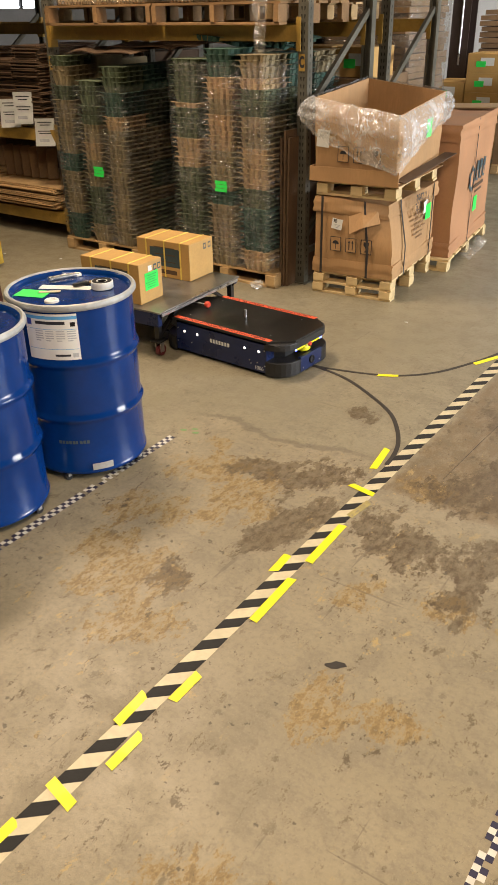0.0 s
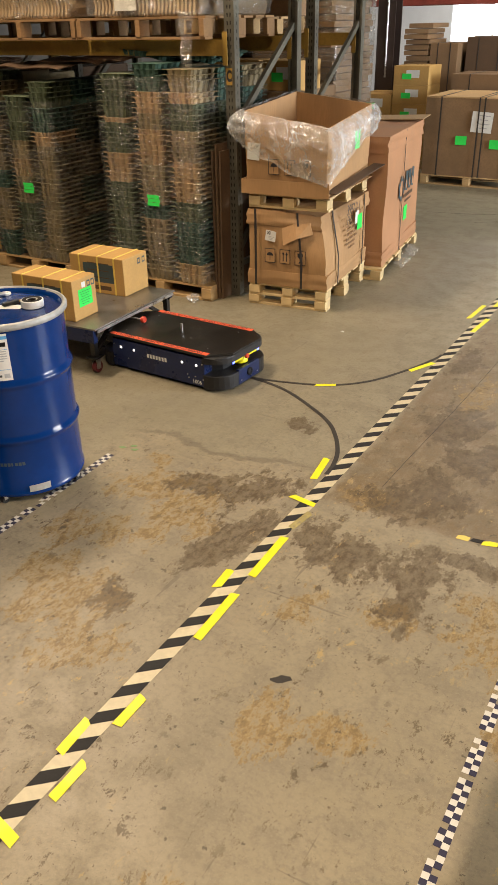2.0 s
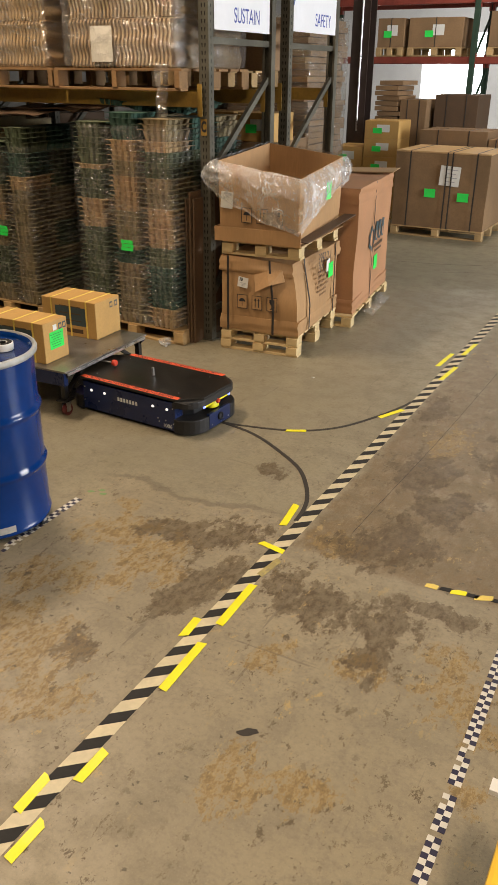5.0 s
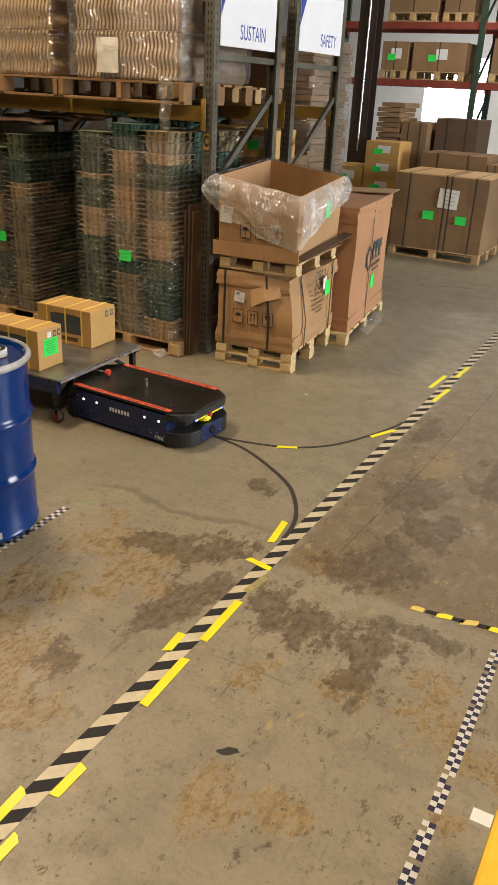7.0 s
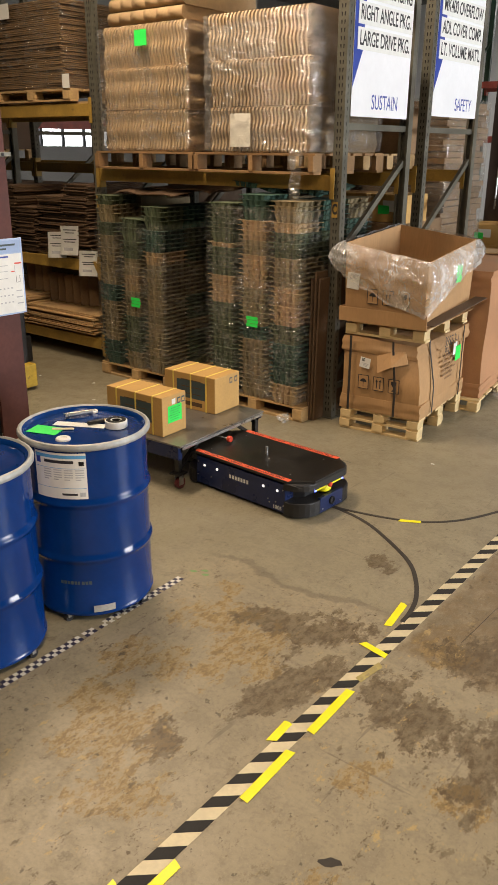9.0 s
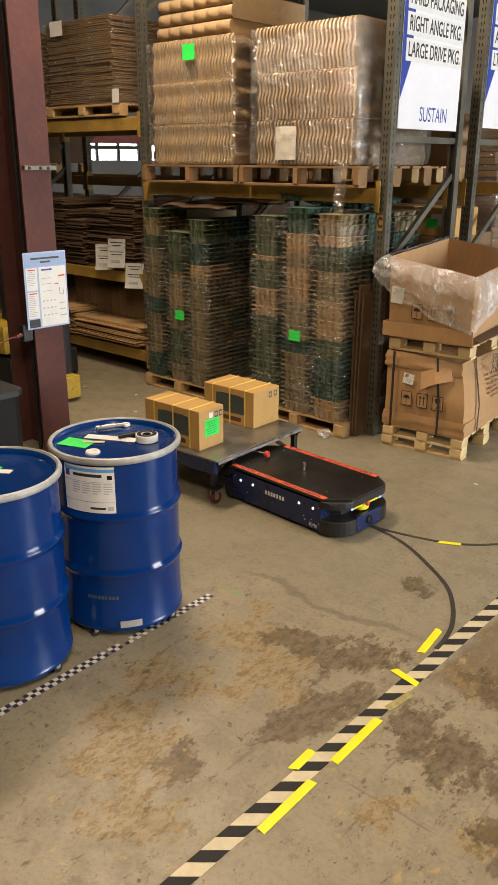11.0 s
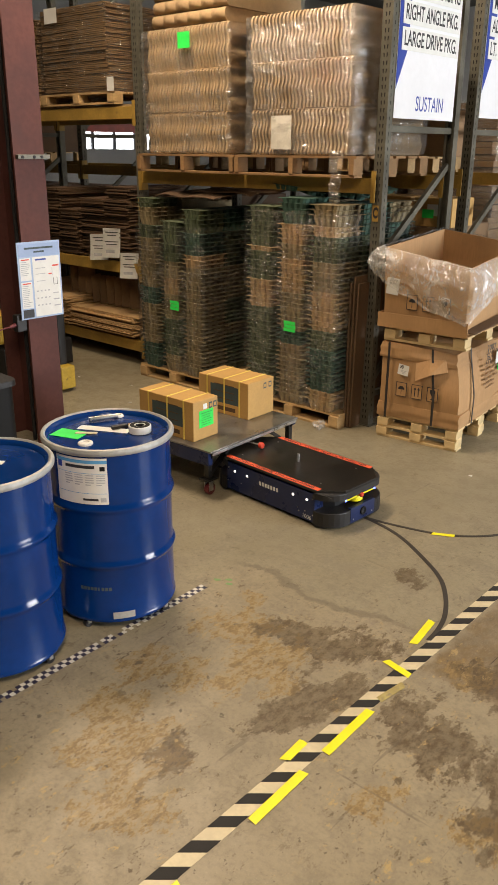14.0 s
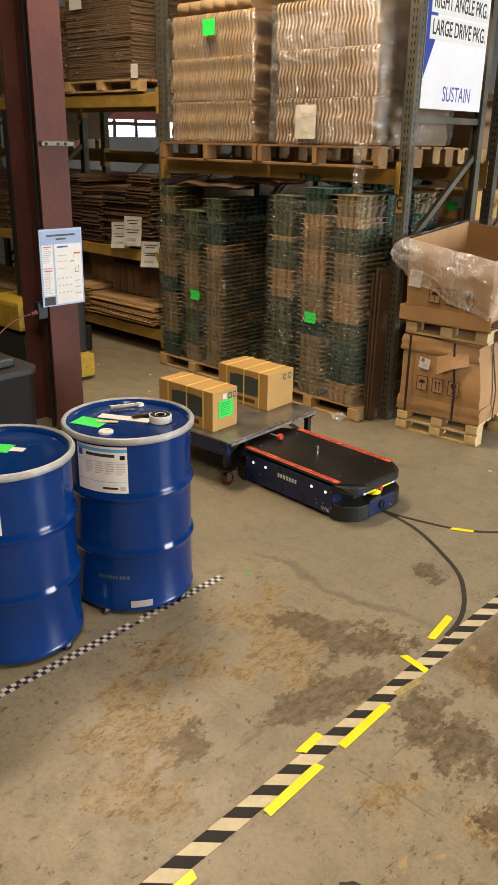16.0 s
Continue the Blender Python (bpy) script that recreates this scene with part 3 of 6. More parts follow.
# ---- hanging signs on the rack ends ----
def sign(y0, y1, z0, z1, lines, foot, foot_y):
    w, h = y1 - y0, z1 - z0
    s = thing("rack_sign", on_side(XR + 0.046, (y0 + y1) / 2, (z0 + z1) / 2), "white rack sign with black product lines and a blue wedge", "sign", "rack signs")
    part("panel", boxed(-w / 2, w / 2, -h / 2, h / 2, 0, 0.004), "sign", s)
    part("wedge", prism([(-w / 2 + 0.002, -h / 2 + 0.19), (-w / 2 + 0.13, -h / 2 + 0.45), (-w / 2 + 0.17, h / 2 - 0.01), (-w / 2 + 0.002, h / 2 - 0.01)], 0.0042, 0.005), "sign_blue", s, "blue printed wedge")
    for i, words in enumerate(lines):
        z = -h / 2 + 0.517 + 0.165 * i
        p = plate(s, "name_strip", w - 0.06, 0.145, "paper", pose(0.015, z, 0.0052), 0.003, "white strip with black capital letters")
        lettering("lettering", words, 0.135, "ink", p, pose(0, 0, 0.0034), fit_width=w - 0.12, bold=0.002)
    lettering("lettering", foot, 0.145, "sign_blue", s, pose(foot_y, -h / 2 + 0.1, 0.0046), squeeze=0.72)
    return s


sign(5.36, 6.22, 2.31, 3.62, ["LARGE DRIVE PKG.", "RIGHT ANGLE PKG.", "HARD PACKAGING"], "SUSTAIN", 0.06)
sign(6.66, 7.56, 2.35, 3.66, ["LT. VOLUME MAT'L", "ADL COVER COMP.", "MK400 OVERFLOW"], "SAFETY", 0.16)


# ---- pallets ----
def pallet(m, w, d, h, wood="wood", label="rough wooden block pallet", tiers=1, boards=6, block_w=0.045):
    p = thing("pallet", m, label, "pallet", "wooden pallets")
    tb = 0.018
    n_b = (h - tb * (tiers + 1)) / tiers
    block = mesh_of("block", boxed(-block_w, block_w, -0.06, 0.06, 0, n_b, bevel=0.003), wood)
    long_board = mesh_of("bottom_board", boxed(-w / 2, w / 2, -0.05, 0.05, 0, tb, bevel=0.002), wood)
    top_board = mesh_of("deck_board", boxed(-w / 2, w / 2, -d / boards * 0.39, d / boards * 0.39, 0, tb, bevel=0.002), wood)
    for k in range(tiers):
        z = k * (n_b + tb)
        for y in (-d / 2 + 0.06, 0, d / 2 - 0.06):
            part("bottom_board", long_board, wood, p, m=pose(0, y, z))
            for x in (-w / 2 + block_w + 0.002, 0, w / 2 - block_w - 0.002):
                part("block", block, wood, p, m=pose(x + random.uniform(-0.006, 0.006), y, z + tb))
    for i in range(boards):
        part("deck_board", top_board, wood, p, m=pose(random.uniform(-0.008, 0.008), -d / 2 + d / boards * (i + 0.5), h - tb, 0, 0, random.uniform(-0.6, 0.6)))
    return p


def film_wrap(parent, w, d, z0, z1, material="film", swell=0.012, rows=34, per=112, seed=0.0, name="stretch_wrap"):
    """A closed band of clear film round a load, with folds."""
    bm = bmesh.new()
    rings = []
    loop = rounded_loop(w, d, 0.03, per // 4)
    for k in range(rows + 1):
        z = z0 + (z1 - z0) * k / rows
        ring = []
        for x, y in loop:
            f = 1 + swell * (noise.noise((x * 5 + seed, y * 5, z * 9)) + 0.8 * noise.noise((x * 15, y * 15 + seed, z * 26)))
            ring.append(bm.verts.new((x * f, y * f, z)))
        rings.append(ring)
    n = len(loop)
    for a, b in zip(rings, rings[1:]):
        for i in range(n):
            bm.faces.new((a[i], a[(i + 1) % n], b[(i + 1) % n], b[i]))
    return part(name, bm, material, parent, "clear wrinkled plastic film", smooth=True)


# ---- lower loads: nested moulded trays ----
def tray_mesh(w, d, material, cups=4, deep=0.0):
    """One moulded tray: a row of tapered cups along every side under a thin wavy lip; deep lengthens the cups."""
    def ring(front, side, bite, z):
        out = []
        spans = ((w / 2 - side, d / 2 - front), (d / 2 - front, w / 2 - side)) * 2
        for k, (half, o) in enumerate(spans):
            for c in range(cups):
                for f, gap in ((0.0, 1.0 if c else 0.45), (0.10, 0.55), (0.24, 0.0), (0.76, 0.0), (0.90, 0.55)):
                    a, q = ((c + f) / cups * 2 - 1) * half, o - bite * gap
                    out.append(((a, -q), (q, a), (-a, q), (-q, -a))[k])
        return [bm.verts.new((x, y, z)) for x, y in out]

    bm = bmesh.new()
    rings = [ring(0.011 + 0.12 * deep, 0.050 + 0.15 * deep, 0.030 + 0.1 * deep, -0.005 - deep), ring(0.003, 0.036, 0.028, 0.031), ring(0.0, 0.0, 0.024, 0.0315), ring(0.0, 0.0, 0.024, 0.0340)]
    for a, c in zip(rings, rings[1:]):
        for i in range(len(a)):
            j = (i + 1) % len(a)
            bm.faces.new((a[i], a[j], c[j], c[i]))
    bm.faces.new(rings[-1])
    return mesh_of("tray", bm, material)


def lower_load(x0, x1, y0, tops, seed, label, greens, heap=0):
    """A wrapped pallet load of three columns of nested trays."""
    rnd = random.Random(seed)
    w, d = x1 - x0, 1.0
    p = pallet(pose((x0 + x1) / 2, y0 + d / 2, 0), w + 0.06, d, 0.12)
    t = thing("tray_load", pose((x0 + x1) / 2, y0 + d / 2, 0.12), label, "pallet load", "wrapped tray loads")
    cw, rd, step, deep = w / 3, d / 3, 0.0375, 0.045
    kinds = {k: tray_mesh(cw - 0.010, rd - 0.008, k) for k in ("pulp_tan", "pulp_green", "pulp_olive", "pulp_teal")}
    foots = {k: tray_mesh(cw - 0.010, rd - 0.008, k, 4, deep) for k in kinds}
    for c in range(3):
        for r in range(3):
            show = r == 0 or c == 2
            top = tops[c] - 0.12 - 0.03 * r * (c != 2)
            x, y = -w / 2 + cw * (c + 0.5), -d / 2 + rd * (r + 0.5)
            if not show:
                part("core", boxed(x - cw / 2 + 0.015, x + cw / 2 - 0.015, y - rd / 2, y + rd / 2, 0.01, top), "pulp_olive", t)
                continue
            run, kind = 0, "pulp_olive"
            lean = rnd.uniform(-0.006, 0.006)
            z, fresh, split = 0.006, True, top - rnd.uniform(0.20, 0.34)
            while z < top - step:
                if not fresh and split and z > split:
                    fresh, split, run = True, 0.0, 0
                if run <= 0:
                    run = rnd.randint(3, 9)
                    kind = rnd.choices(("pulp_green", "pulp_olive", "pulp_tan", "pulp_teal"), weights=greens(z / top))[0]
                run -= 1
                if fresh:
                    z += deep
                dx, dy = lean * z / 0.35 + rnd.uniform(-0.004, 0.004), rnd.uniform(-0.005, 0.005)
                part("tray", (foots if fresh else kinds)[kind], kind, t, m=pose(x + dx, y + dy, z, rnd.uniform(-0.8, 0.8), rnd.uniform(-0.8, 0.8), rnd.uniform(-0.8, 0.8)))
                z, fresh = z + step, False
    if heap:
        for i in range(heap):
            x, y = rnd.uniform(-0.3, 0.34) * w, rnd.uniform(-0.16, 0.36) * d
            part("tray", kinds["pulp_teal"], "pulp_teal", t, "loose teal tray", m=pose(x, y, max(tops) - 0.115 + rnd.uniform(-0.01, 0.035), rnd.uniform(-12, 12), rnd.uniform(-14, 14), rnd.uniform(-25, 25)))
    film_wrap(t, w + 0.03, d + 0.03, 0.03, min(tops) - 0.16, "film", seed=seed)
    return t


G1 = lower_load(-5.80, -4.93, 5.06, (1.69, 1.50, 1.64), 3, "wrapped stacks of green and tan moulded trays on a pallet", lambda u: (4.4, 3.6, 2.2, 1.0))
G2 = lower_load(-4.42, -3.46, 5.04, (1.70, 1.76, 1.74), 8, "taller wrapped stacks of teal-green and tan moulded trays", lambda u: (3, 3.6, 2.8, 1.6), 16)
for t, x, z in ((G1, 0.085, 0.61), (G2, 0.02, 0.62)):
    for k in range(3):
        plate(t, "green_label", 0.115, 0.026, "green_label", on_front(x + 0.006 * (k % 2), -0.527, z + 0.029 * k), 0.001, "green paper label strip")


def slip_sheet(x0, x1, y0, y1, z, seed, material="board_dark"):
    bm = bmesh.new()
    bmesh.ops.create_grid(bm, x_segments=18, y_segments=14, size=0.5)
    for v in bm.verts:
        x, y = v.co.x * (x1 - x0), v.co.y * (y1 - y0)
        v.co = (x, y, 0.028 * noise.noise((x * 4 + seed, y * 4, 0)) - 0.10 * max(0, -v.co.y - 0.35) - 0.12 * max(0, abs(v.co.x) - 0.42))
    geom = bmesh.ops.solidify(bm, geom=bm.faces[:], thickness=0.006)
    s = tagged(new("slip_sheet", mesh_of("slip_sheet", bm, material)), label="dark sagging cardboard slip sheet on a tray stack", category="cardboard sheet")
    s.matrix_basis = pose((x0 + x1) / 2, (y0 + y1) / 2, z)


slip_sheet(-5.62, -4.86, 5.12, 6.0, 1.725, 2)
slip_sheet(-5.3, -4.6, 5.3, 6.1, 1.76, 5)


# ---- upper loads: trays on edge ----
def edge_tray_mesh(t, d, h, phase):
    """A moulded tray on edge: a thin fin with a rounded nose, bulging twice over its height and swaying with its cups."""
    n = 17
    bm = bmesh.new()
    rows = []
    for i in range(n):
        u = i / (n - 1)
        bulge = 0.010 * math.cos(u * math.pi * 4 + phase) - 0.012 * (i in (0, n - 1))
        y, sway = -d / 2 - bulge, 0.05 * t * math.sin(u * math.pi * 4 + phase)
        half = t * 0.43
        rows.append([bm.verts.new((px + sway * k, py, u * h)) for px, py, k in ((-half, y + 0.035, 1), (-half * 0.6, y, 1), (half * 0.6, y, 1), (half, y + 0.035, 1), (half, d / 2, 0), (-half, d / 2, 0))])
    for a, b in zip(rows, rows[1:]):
        for k in range(6):
            bm.faces.new((a[k], a[(k + 1) % 6], b[(k + 1) % 6], b[k]))
    bm.faces.new(rows[0])
    bm.faces.new(rows[-1])
    return mesh_of("tray", bm, "pulp_up", True)


def end_tray_mesh(d, h, phase):
    """The outermost tray of a tier, its row of cups turned outwards (+x)."""
    bm = bmesh.new()
    nz, ny = 16, 24
    rows = []
    for i in range(nz + 1):
        u = i / nz
        row = []
        for k in range(ny + 1):
            v = k / ny
            cup = max(0.0, math.sin(u * math.pi * 2 * 1.0 + phase) ** 2) * (0.45 + 0.55 * abs(math.sin(v * math.pi * 4)))
            row.append(bm.verts.new((0.006 + 0.040 * cup, -d / 2 + 0.012 + (d - 0.024) * v, u * h)))
        rows.append(row)
    for a, b in zip(rows, rows[1:]):
        for k in range(ny):
            bm.faces.new((a[k], a[k + 1], b[k + 1], b[k]))
    bmesh.ops.solidify(bm, geom=bm.faces[:], thickness=0.006)
    return mesh_of("tray", bm, "pulp_up", True)


def upper_load(x0, x1, y0, z0, seed, label, tiers=4, heavy=False):
    rnd = random.Random(seed)
    w, d = x1 - x0, 1.0
    t = thing("tray_load", pose((x0 + x1) / 2, y0 + d / 2, z0), label, "pallet load", "wrapped tray loads")
    h, n = 0.33, 27
    shapes = [edge_tray_mesh(w / n, d, h - 0.01, ph) for ph in (0, 0.9, 1.9)]
    for k in range(tiers):
        off, back = rnd.uniform(-0.02, 0.02), rnd.uniform(-0.012, 0.012)
        for i in range(n):
            part("tray", shapes[k % 3], "pulp_up", t, m=pose(-w / 2 + w / n * (i + 0.5) + off, back + rnd.uniform(-0.003, 0.003), k * h + 0.003 * rnd.random(), 0, rnd.uniform(-0.4, 0.4), 0))
        end = end_tray_mesh(d, h - 0.01, 0.25 + 0.5 * (k % 2))
        for side in (0, 180):
            part("tray", end, "pulp_up", t, "outer tray with its cups turned outwards", m=pose((w / 2 if side == 0 else -w / 2) + off, back, k * h + 0.003, 0, 0, side))
        if k:
            part("divider_sheet", boxed(-w / 2 - 0.01 + off, w / 2 + 0.02 + off, -d / 2 + 0.01, d / 2, k * h - 0.008, k * h - 0.002), "board_light", t)
    film_wrap(t, w + 0.11, d + 0.06, 0.01, tiers * h - 0.02, "film_heavy" if heavy else "film_mid", 0.016, 40, 128, seed + 0.5)
    return t


for x0, x1 in ((-5.83, -4.64), (-4.63, -3.45)):
    pallet(pose((x0 + x1) / 2, 5.15 + 0.5, 1.903), x1 - x0, 1.05, 0.15, "wood_dark", "worn brown wooden pallet on the rack beams, darkened for shade", block_w=0.022)
U1 = upper_load(-5.70, -4.74, 5.17, 2.055, 11, "wrapped tan moulded trays stacked on edge in tiers", 3)
# the top tier lies flat, long cups to the front
for k in range(3):
    bm = bmesh.new()
    rows = []
    for i in range(9):
        u = i / 8
        nose = math.sqrt(max(0.0, 1 - (2 * u - 1) ** 2))
        rows.append([bm.verts.new((-0.45 + 0.86 * j / 40, -0.42 - 0.07 * nose * (0.45 + 0.55 * abs(math.sin(j / 40 * math.pi * 6))), u * 0.10)) for j in range(41)] + [bm.verts.new((0.41, 0.48, u * 0.10)), bm.verts.new((-0.45, 0.48, u * 0.10))])
    for a, b in zip(rows, rows[1:]):
        for j in range(len(a)):
            jj = (j + 1) % len(a)
            bm.faces.new((a[j], a[jj], b[jj], b[j]))
    bm.faces.new(rows[0])
    bm.faces.new(rows[-1])
    part("tray", bm, "pulp_up", U1, "long-cupped tray lying flat on the top", m=pose(0.012 * (k % 2), 0.01 * k, 0.995 + 0.102 * k), smooth=True)
U2 = upper_load(-4.46, -3.53, 5.15, 2.055, 12, "tightly wrapped tan moulded trays with a shiny film", 3, True)
bm = bmesh.new()
bmesh.ops.create_grid(bm, x_segments=8, y_segments=24, size=0.5)
for v in bm.verts:
    x, z = v.co.x * 0.10, (v.co.y - 0.5) * 0.36
    v.co = (x * (1 + 0.5 * noise.noise((0, z * 9, 2))), 0.02 * noise.noise((x * 30, z * 12, 4)), z)
part("film_tail", bm, "film_heavy", U2, "loose tail of clear film hanging below the pallet", m=pose(0.40, -0.545, 0.02), smooth=True)
bm = bmesh.new()
bmesh.ops.create_grid(bm, x_segments=40, y_segments=26, size=0.5)
for v in bm.verts:
    u, s = v.co.y + 0.5, v.co.x
    sag = 0.07 * math.cos(s * math.pi) * (1 - u)
    v.co = (s * 0.66 - 0.10, -0.03 * (1 - u) + 0.020 * noise.noise((s * 6, u * 6, 3)) + 0.012 * noise.noise((s * 16, u * 14, 8)), 0.62 + 0.27 * u - sag)
part("film_fold", bm, "film_heavy", U2, "loose shiny fold of clear film", m=pose(0, -0.565, 0), smooth=True)
green_note(U1, on_front(0.04, -0.553, 0.87, 0), 0.14, 0.12)
plate(U2, "paper_sheet", 0.20, 0.24, "check_white", on_front(-0.14, -0.527, 0.16), 0.001, "blank pale paper under the film")
for x, y, w, d, turn, z in ((-4.25, 5.75, 0.5, 0.4, 8, 2.985), (-3.85, 5.85, 0.45, 0.4, -14, 3.0)):
    o = tagged(new("cardboard_sheet", mesh_of("cardboard_sheet", boxed(-w / 2, w / 2, -d / 2, d / 2, 0, 0.008), "board_light")), label="loose cardboard sheet lying on a wrapped load", category="cardboard sheet", group="loose sheets")
    o.matrix_basis = pose(x, y, z, 3, -4, turn)
pallet(pose(-4.5, BACK + 0.5, 1.903), 1.2, 1.0, 0.14)


def plain_carton(x0, x1, y0, y1, z0, z1, material, label, stickers=0, name="carton", straps=0, group="cartons"):
    c = thing(name, pose((x0 + x1) / 2, (y0 + y1) / 2, z0), label, "carton", group)
    w, d, h = x1 - x0, y1 - y0, z1 - z0
    bm = boxed(-w / 2, w / 2, -d / 2, d / 2, 0, h, bevel=0.008)
    part("body", bm, material, c)
    part("lid_seam", boxed(-w / 2 + 0.01, w / 2 - 0.01, -0.003, 0.003, h, h + 0.0015), "board_dark", c)
    for i in range(stickers):
        plate(c, "paper_label", min(0.2, w * 0.4), min(0.16, h * 0.4), "paper", on_front(w * (0.05 + 0.1 * i), -d / 2 - 0.001, h * 0.58), 0.001)
        green_note(c, on_front(w * (-0.12 + 0.1 * i), -d / 2 - 0.003, h * 0.45), min(0.14, w * 0.3), min(0.1, h * 0.3))
    for i in range(straps):
        x = -w / 2 + w * (i + 0.6) / (straps + 0.2)
        bm = bmesh.new()
        box(bm, x - 0.007, x + 0.007, -d / 2 - 0.004, -d / 2 + 0.0, 0, h)
        box(bm, x - 0.007, x + 0.007, -d / 2 - 0.004, d / 2, h - 0.001, h + 0.004)
        part("strap", bm, "strap_black", c, "black packing strap")
    return c


# back row loads, seen between and above the front ones
for i, (x0, x1, z0, z1) in enumerate(((-5.7, -4.7, 0.14, 1.5), (-4.55, -3.55, 0.14, 1.45))):
    pallet(pose((x0 + x1) / 2, BACK + 0.5, 0), 1.05, 1.0, 0.14)
    plain_carton(x0, x1, BACK + 0.02, BACK + 1.0, z0, z1, "crate_dim", "large brown carton in the back rack row", 1)
for i in range(3):
    plain_carton(-3.9 - 0.42 * i, -3.52 - 0.42 * i, BACK + 0.06, BACK + 0.5, 2.045, 2.42, "crate_dim", "small brown carton on an upper rack shelf", 0)
for i in range(3):
    plain_carton(-3.86 - 0.42 * i, -3.48 - 0.42 * i, BACK + 0.1, BACK + 0.5, 1.452, 1.70, "board_gold", "golden carton with a green label on a pallet load", 1)
pallet(pose(-5.2, BACK + 0.5, 1.903), 1.2, 1.0, 0.14)
plain_carton(-5.7, -4.75, BACK + 0.1, BACK + 0.9, 2.045, 3.0, "crate_dim", "wrapped brown carton on an upper shelf", 0)

# filler cartons, added to keep the space behind the left bays dark
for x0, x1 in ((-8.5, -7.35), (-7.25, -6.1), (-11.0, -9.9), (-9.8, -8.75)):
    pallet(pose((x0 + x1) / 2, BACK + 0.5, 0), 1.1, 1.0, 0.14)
    plain_carton(x0, x1, BACK + 0.02, BACK + 1.0, 0.141, 1.62, "board_dark", "large dark filler carton added to close the back rack row", 0)
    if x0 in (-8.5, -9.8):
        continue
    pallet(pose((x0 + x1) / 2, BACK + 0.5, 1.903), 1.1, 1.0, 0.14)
    plain_carton(x0, x1, BACK + 0.02, BACK + 1.0, 2.045, 2.62 if x0 > -7.3 else 3.1, "board_dark", "dark filler carton added on an upper shelf of the back row", 0)

# ---- left bay: flat cardboard ----
rnd = random.Random(21)


def sheet_stack(x0, x1, y0, y1, z0, z1, material, label, step=0.028, ragged=0.03):
    s = thing("cardboard_stack", pose((x0 + x1) / 2, (y0 + y1) / 2, z0), label, "cardboard sheets", "flat cardboard stacks")
    w, d = x1 - x0, y1 - y0
    me = mesh_of("sheet", boxed(-w / 2, w / 2, -d / 2, d / 2, 0, step * 0.86, bevel=0.003), material)
    for i in range(max(1, int((z1 - z0) / step))):
        part("sheet", me, material, s, m=pose(rnd.uniform(-ragged, ragged), rnd.uniform(-ragged, ragged * 0.6), i * step, 0, 0, rnd.uniform(-1.2, 1.2)))
    return s


def shelf_deck(x0, x1, z):
    d = thing("shelf_deck", pose((x0 + x1) / 2, FRONT + 0.55, z), "dark slatted wooden deck on rack beams", "shelf deck", "rack decks")
    me = mesh_of("slat", boxed(-(x1 - x0) / 2 + 0.06, (x1 - x0) / 2 - 0.06, -0.08, 0.08, 0, 0.02), "wood")
    for i in range(5):
        part("slat", me, "wood", d, m=pose(0, -0.4 + 0.2 * i, 0))


for bx0, bx1 in ((-8.63, XL), (-11.2, -8.63)):
    for z in (0.262, 1.032, 2.462):
        shelf_deck(bx0, bx1, z)
sheet_stack(-7.15, -6.12, 5.26, 6.1, 0.284, 0.50, "board_light", "pale flat cardboard sheets on the low shelf", 0.014, 0.04)
sheet_stack(-8.45, -7.2, 5.24, 6.2, 0.284, 0.58, "board_light", "deep pile of flat cardboard sheets on the low shelf", 0.014, 0.05)
for i in range(9):
    f = tagged(new("cardboard_divider", mesh_of("cardboard_divider", boxed(-0.055, 0.055, -0.006, 0.006, 0, 0.30, bevel=0.002), "crate_dim")), label="brown folded cardboard divider standing on edge", category="cardboard", group="standing dividers")
    f.matrix_basis = pose(-8.2 + 0.125 * i + 0.75, 5.55, 0.585 if i < 3 else 0.508, rnd.uniform(-3, 3), rnd.uniform(-2, 2), 72 + rnd.uniform(-6, 6))
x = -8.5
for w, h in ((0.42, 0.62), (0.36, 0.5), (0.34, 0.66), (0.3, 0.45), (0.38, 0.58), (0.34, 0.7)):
    sheet_stack(x, x + w, 5.28 + rnd.uniform(0, 0.08), 6.1, 1.054, 1.054 + h, "board_dark", "stack of flattened brown cartons on the middle shelf, darkened for shade", 0.0135, 0.04)
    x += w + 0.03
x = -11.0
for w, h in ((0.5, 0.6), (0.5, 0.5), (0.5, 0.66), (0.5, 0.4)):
    sheet_stack(x, x + w, 5.3, 6.1, 1.054, 1.054 + h, "board_dark", "stack of flattened brown cartons on the middle shelf, darkened for shade", 0.04, 0.02)
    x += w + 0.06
pallet(pose(-6.85, 5.75, 2.484), 1.15, 1.0, 0.11)
ub = sheet_stack(-7.36, -6.36, 5.27, 6.2, 2.594, 3.35, "board_brown", "wrapped pile of brown corrugated sheets on a pallet", 0.016, 0.010)
film_wrap(ub, 1.08, 0.98, 0, 0.75, "film", seed=31)
plate(ub, "paper_label", 0.2, 0.13, "paper", on_front(-0.28, -0.505, 0.69), 0.001, "white shipping label")
plate(ub, "paper_label", 0.1, 0.12, "paper", on_front(0.56, -0.49, 0.06), 0.001, "white shipping label")
pallet(pose(-8.0, 5.75, 2.484), 1.1, 1.0, 0.11)
sheet_stack(-8.4, -7.5, 5.3, 6.2, 2.594, 3.3, "board_brown", "pile of brown corrugated sheets on a pallet", 0.018, 0.02)


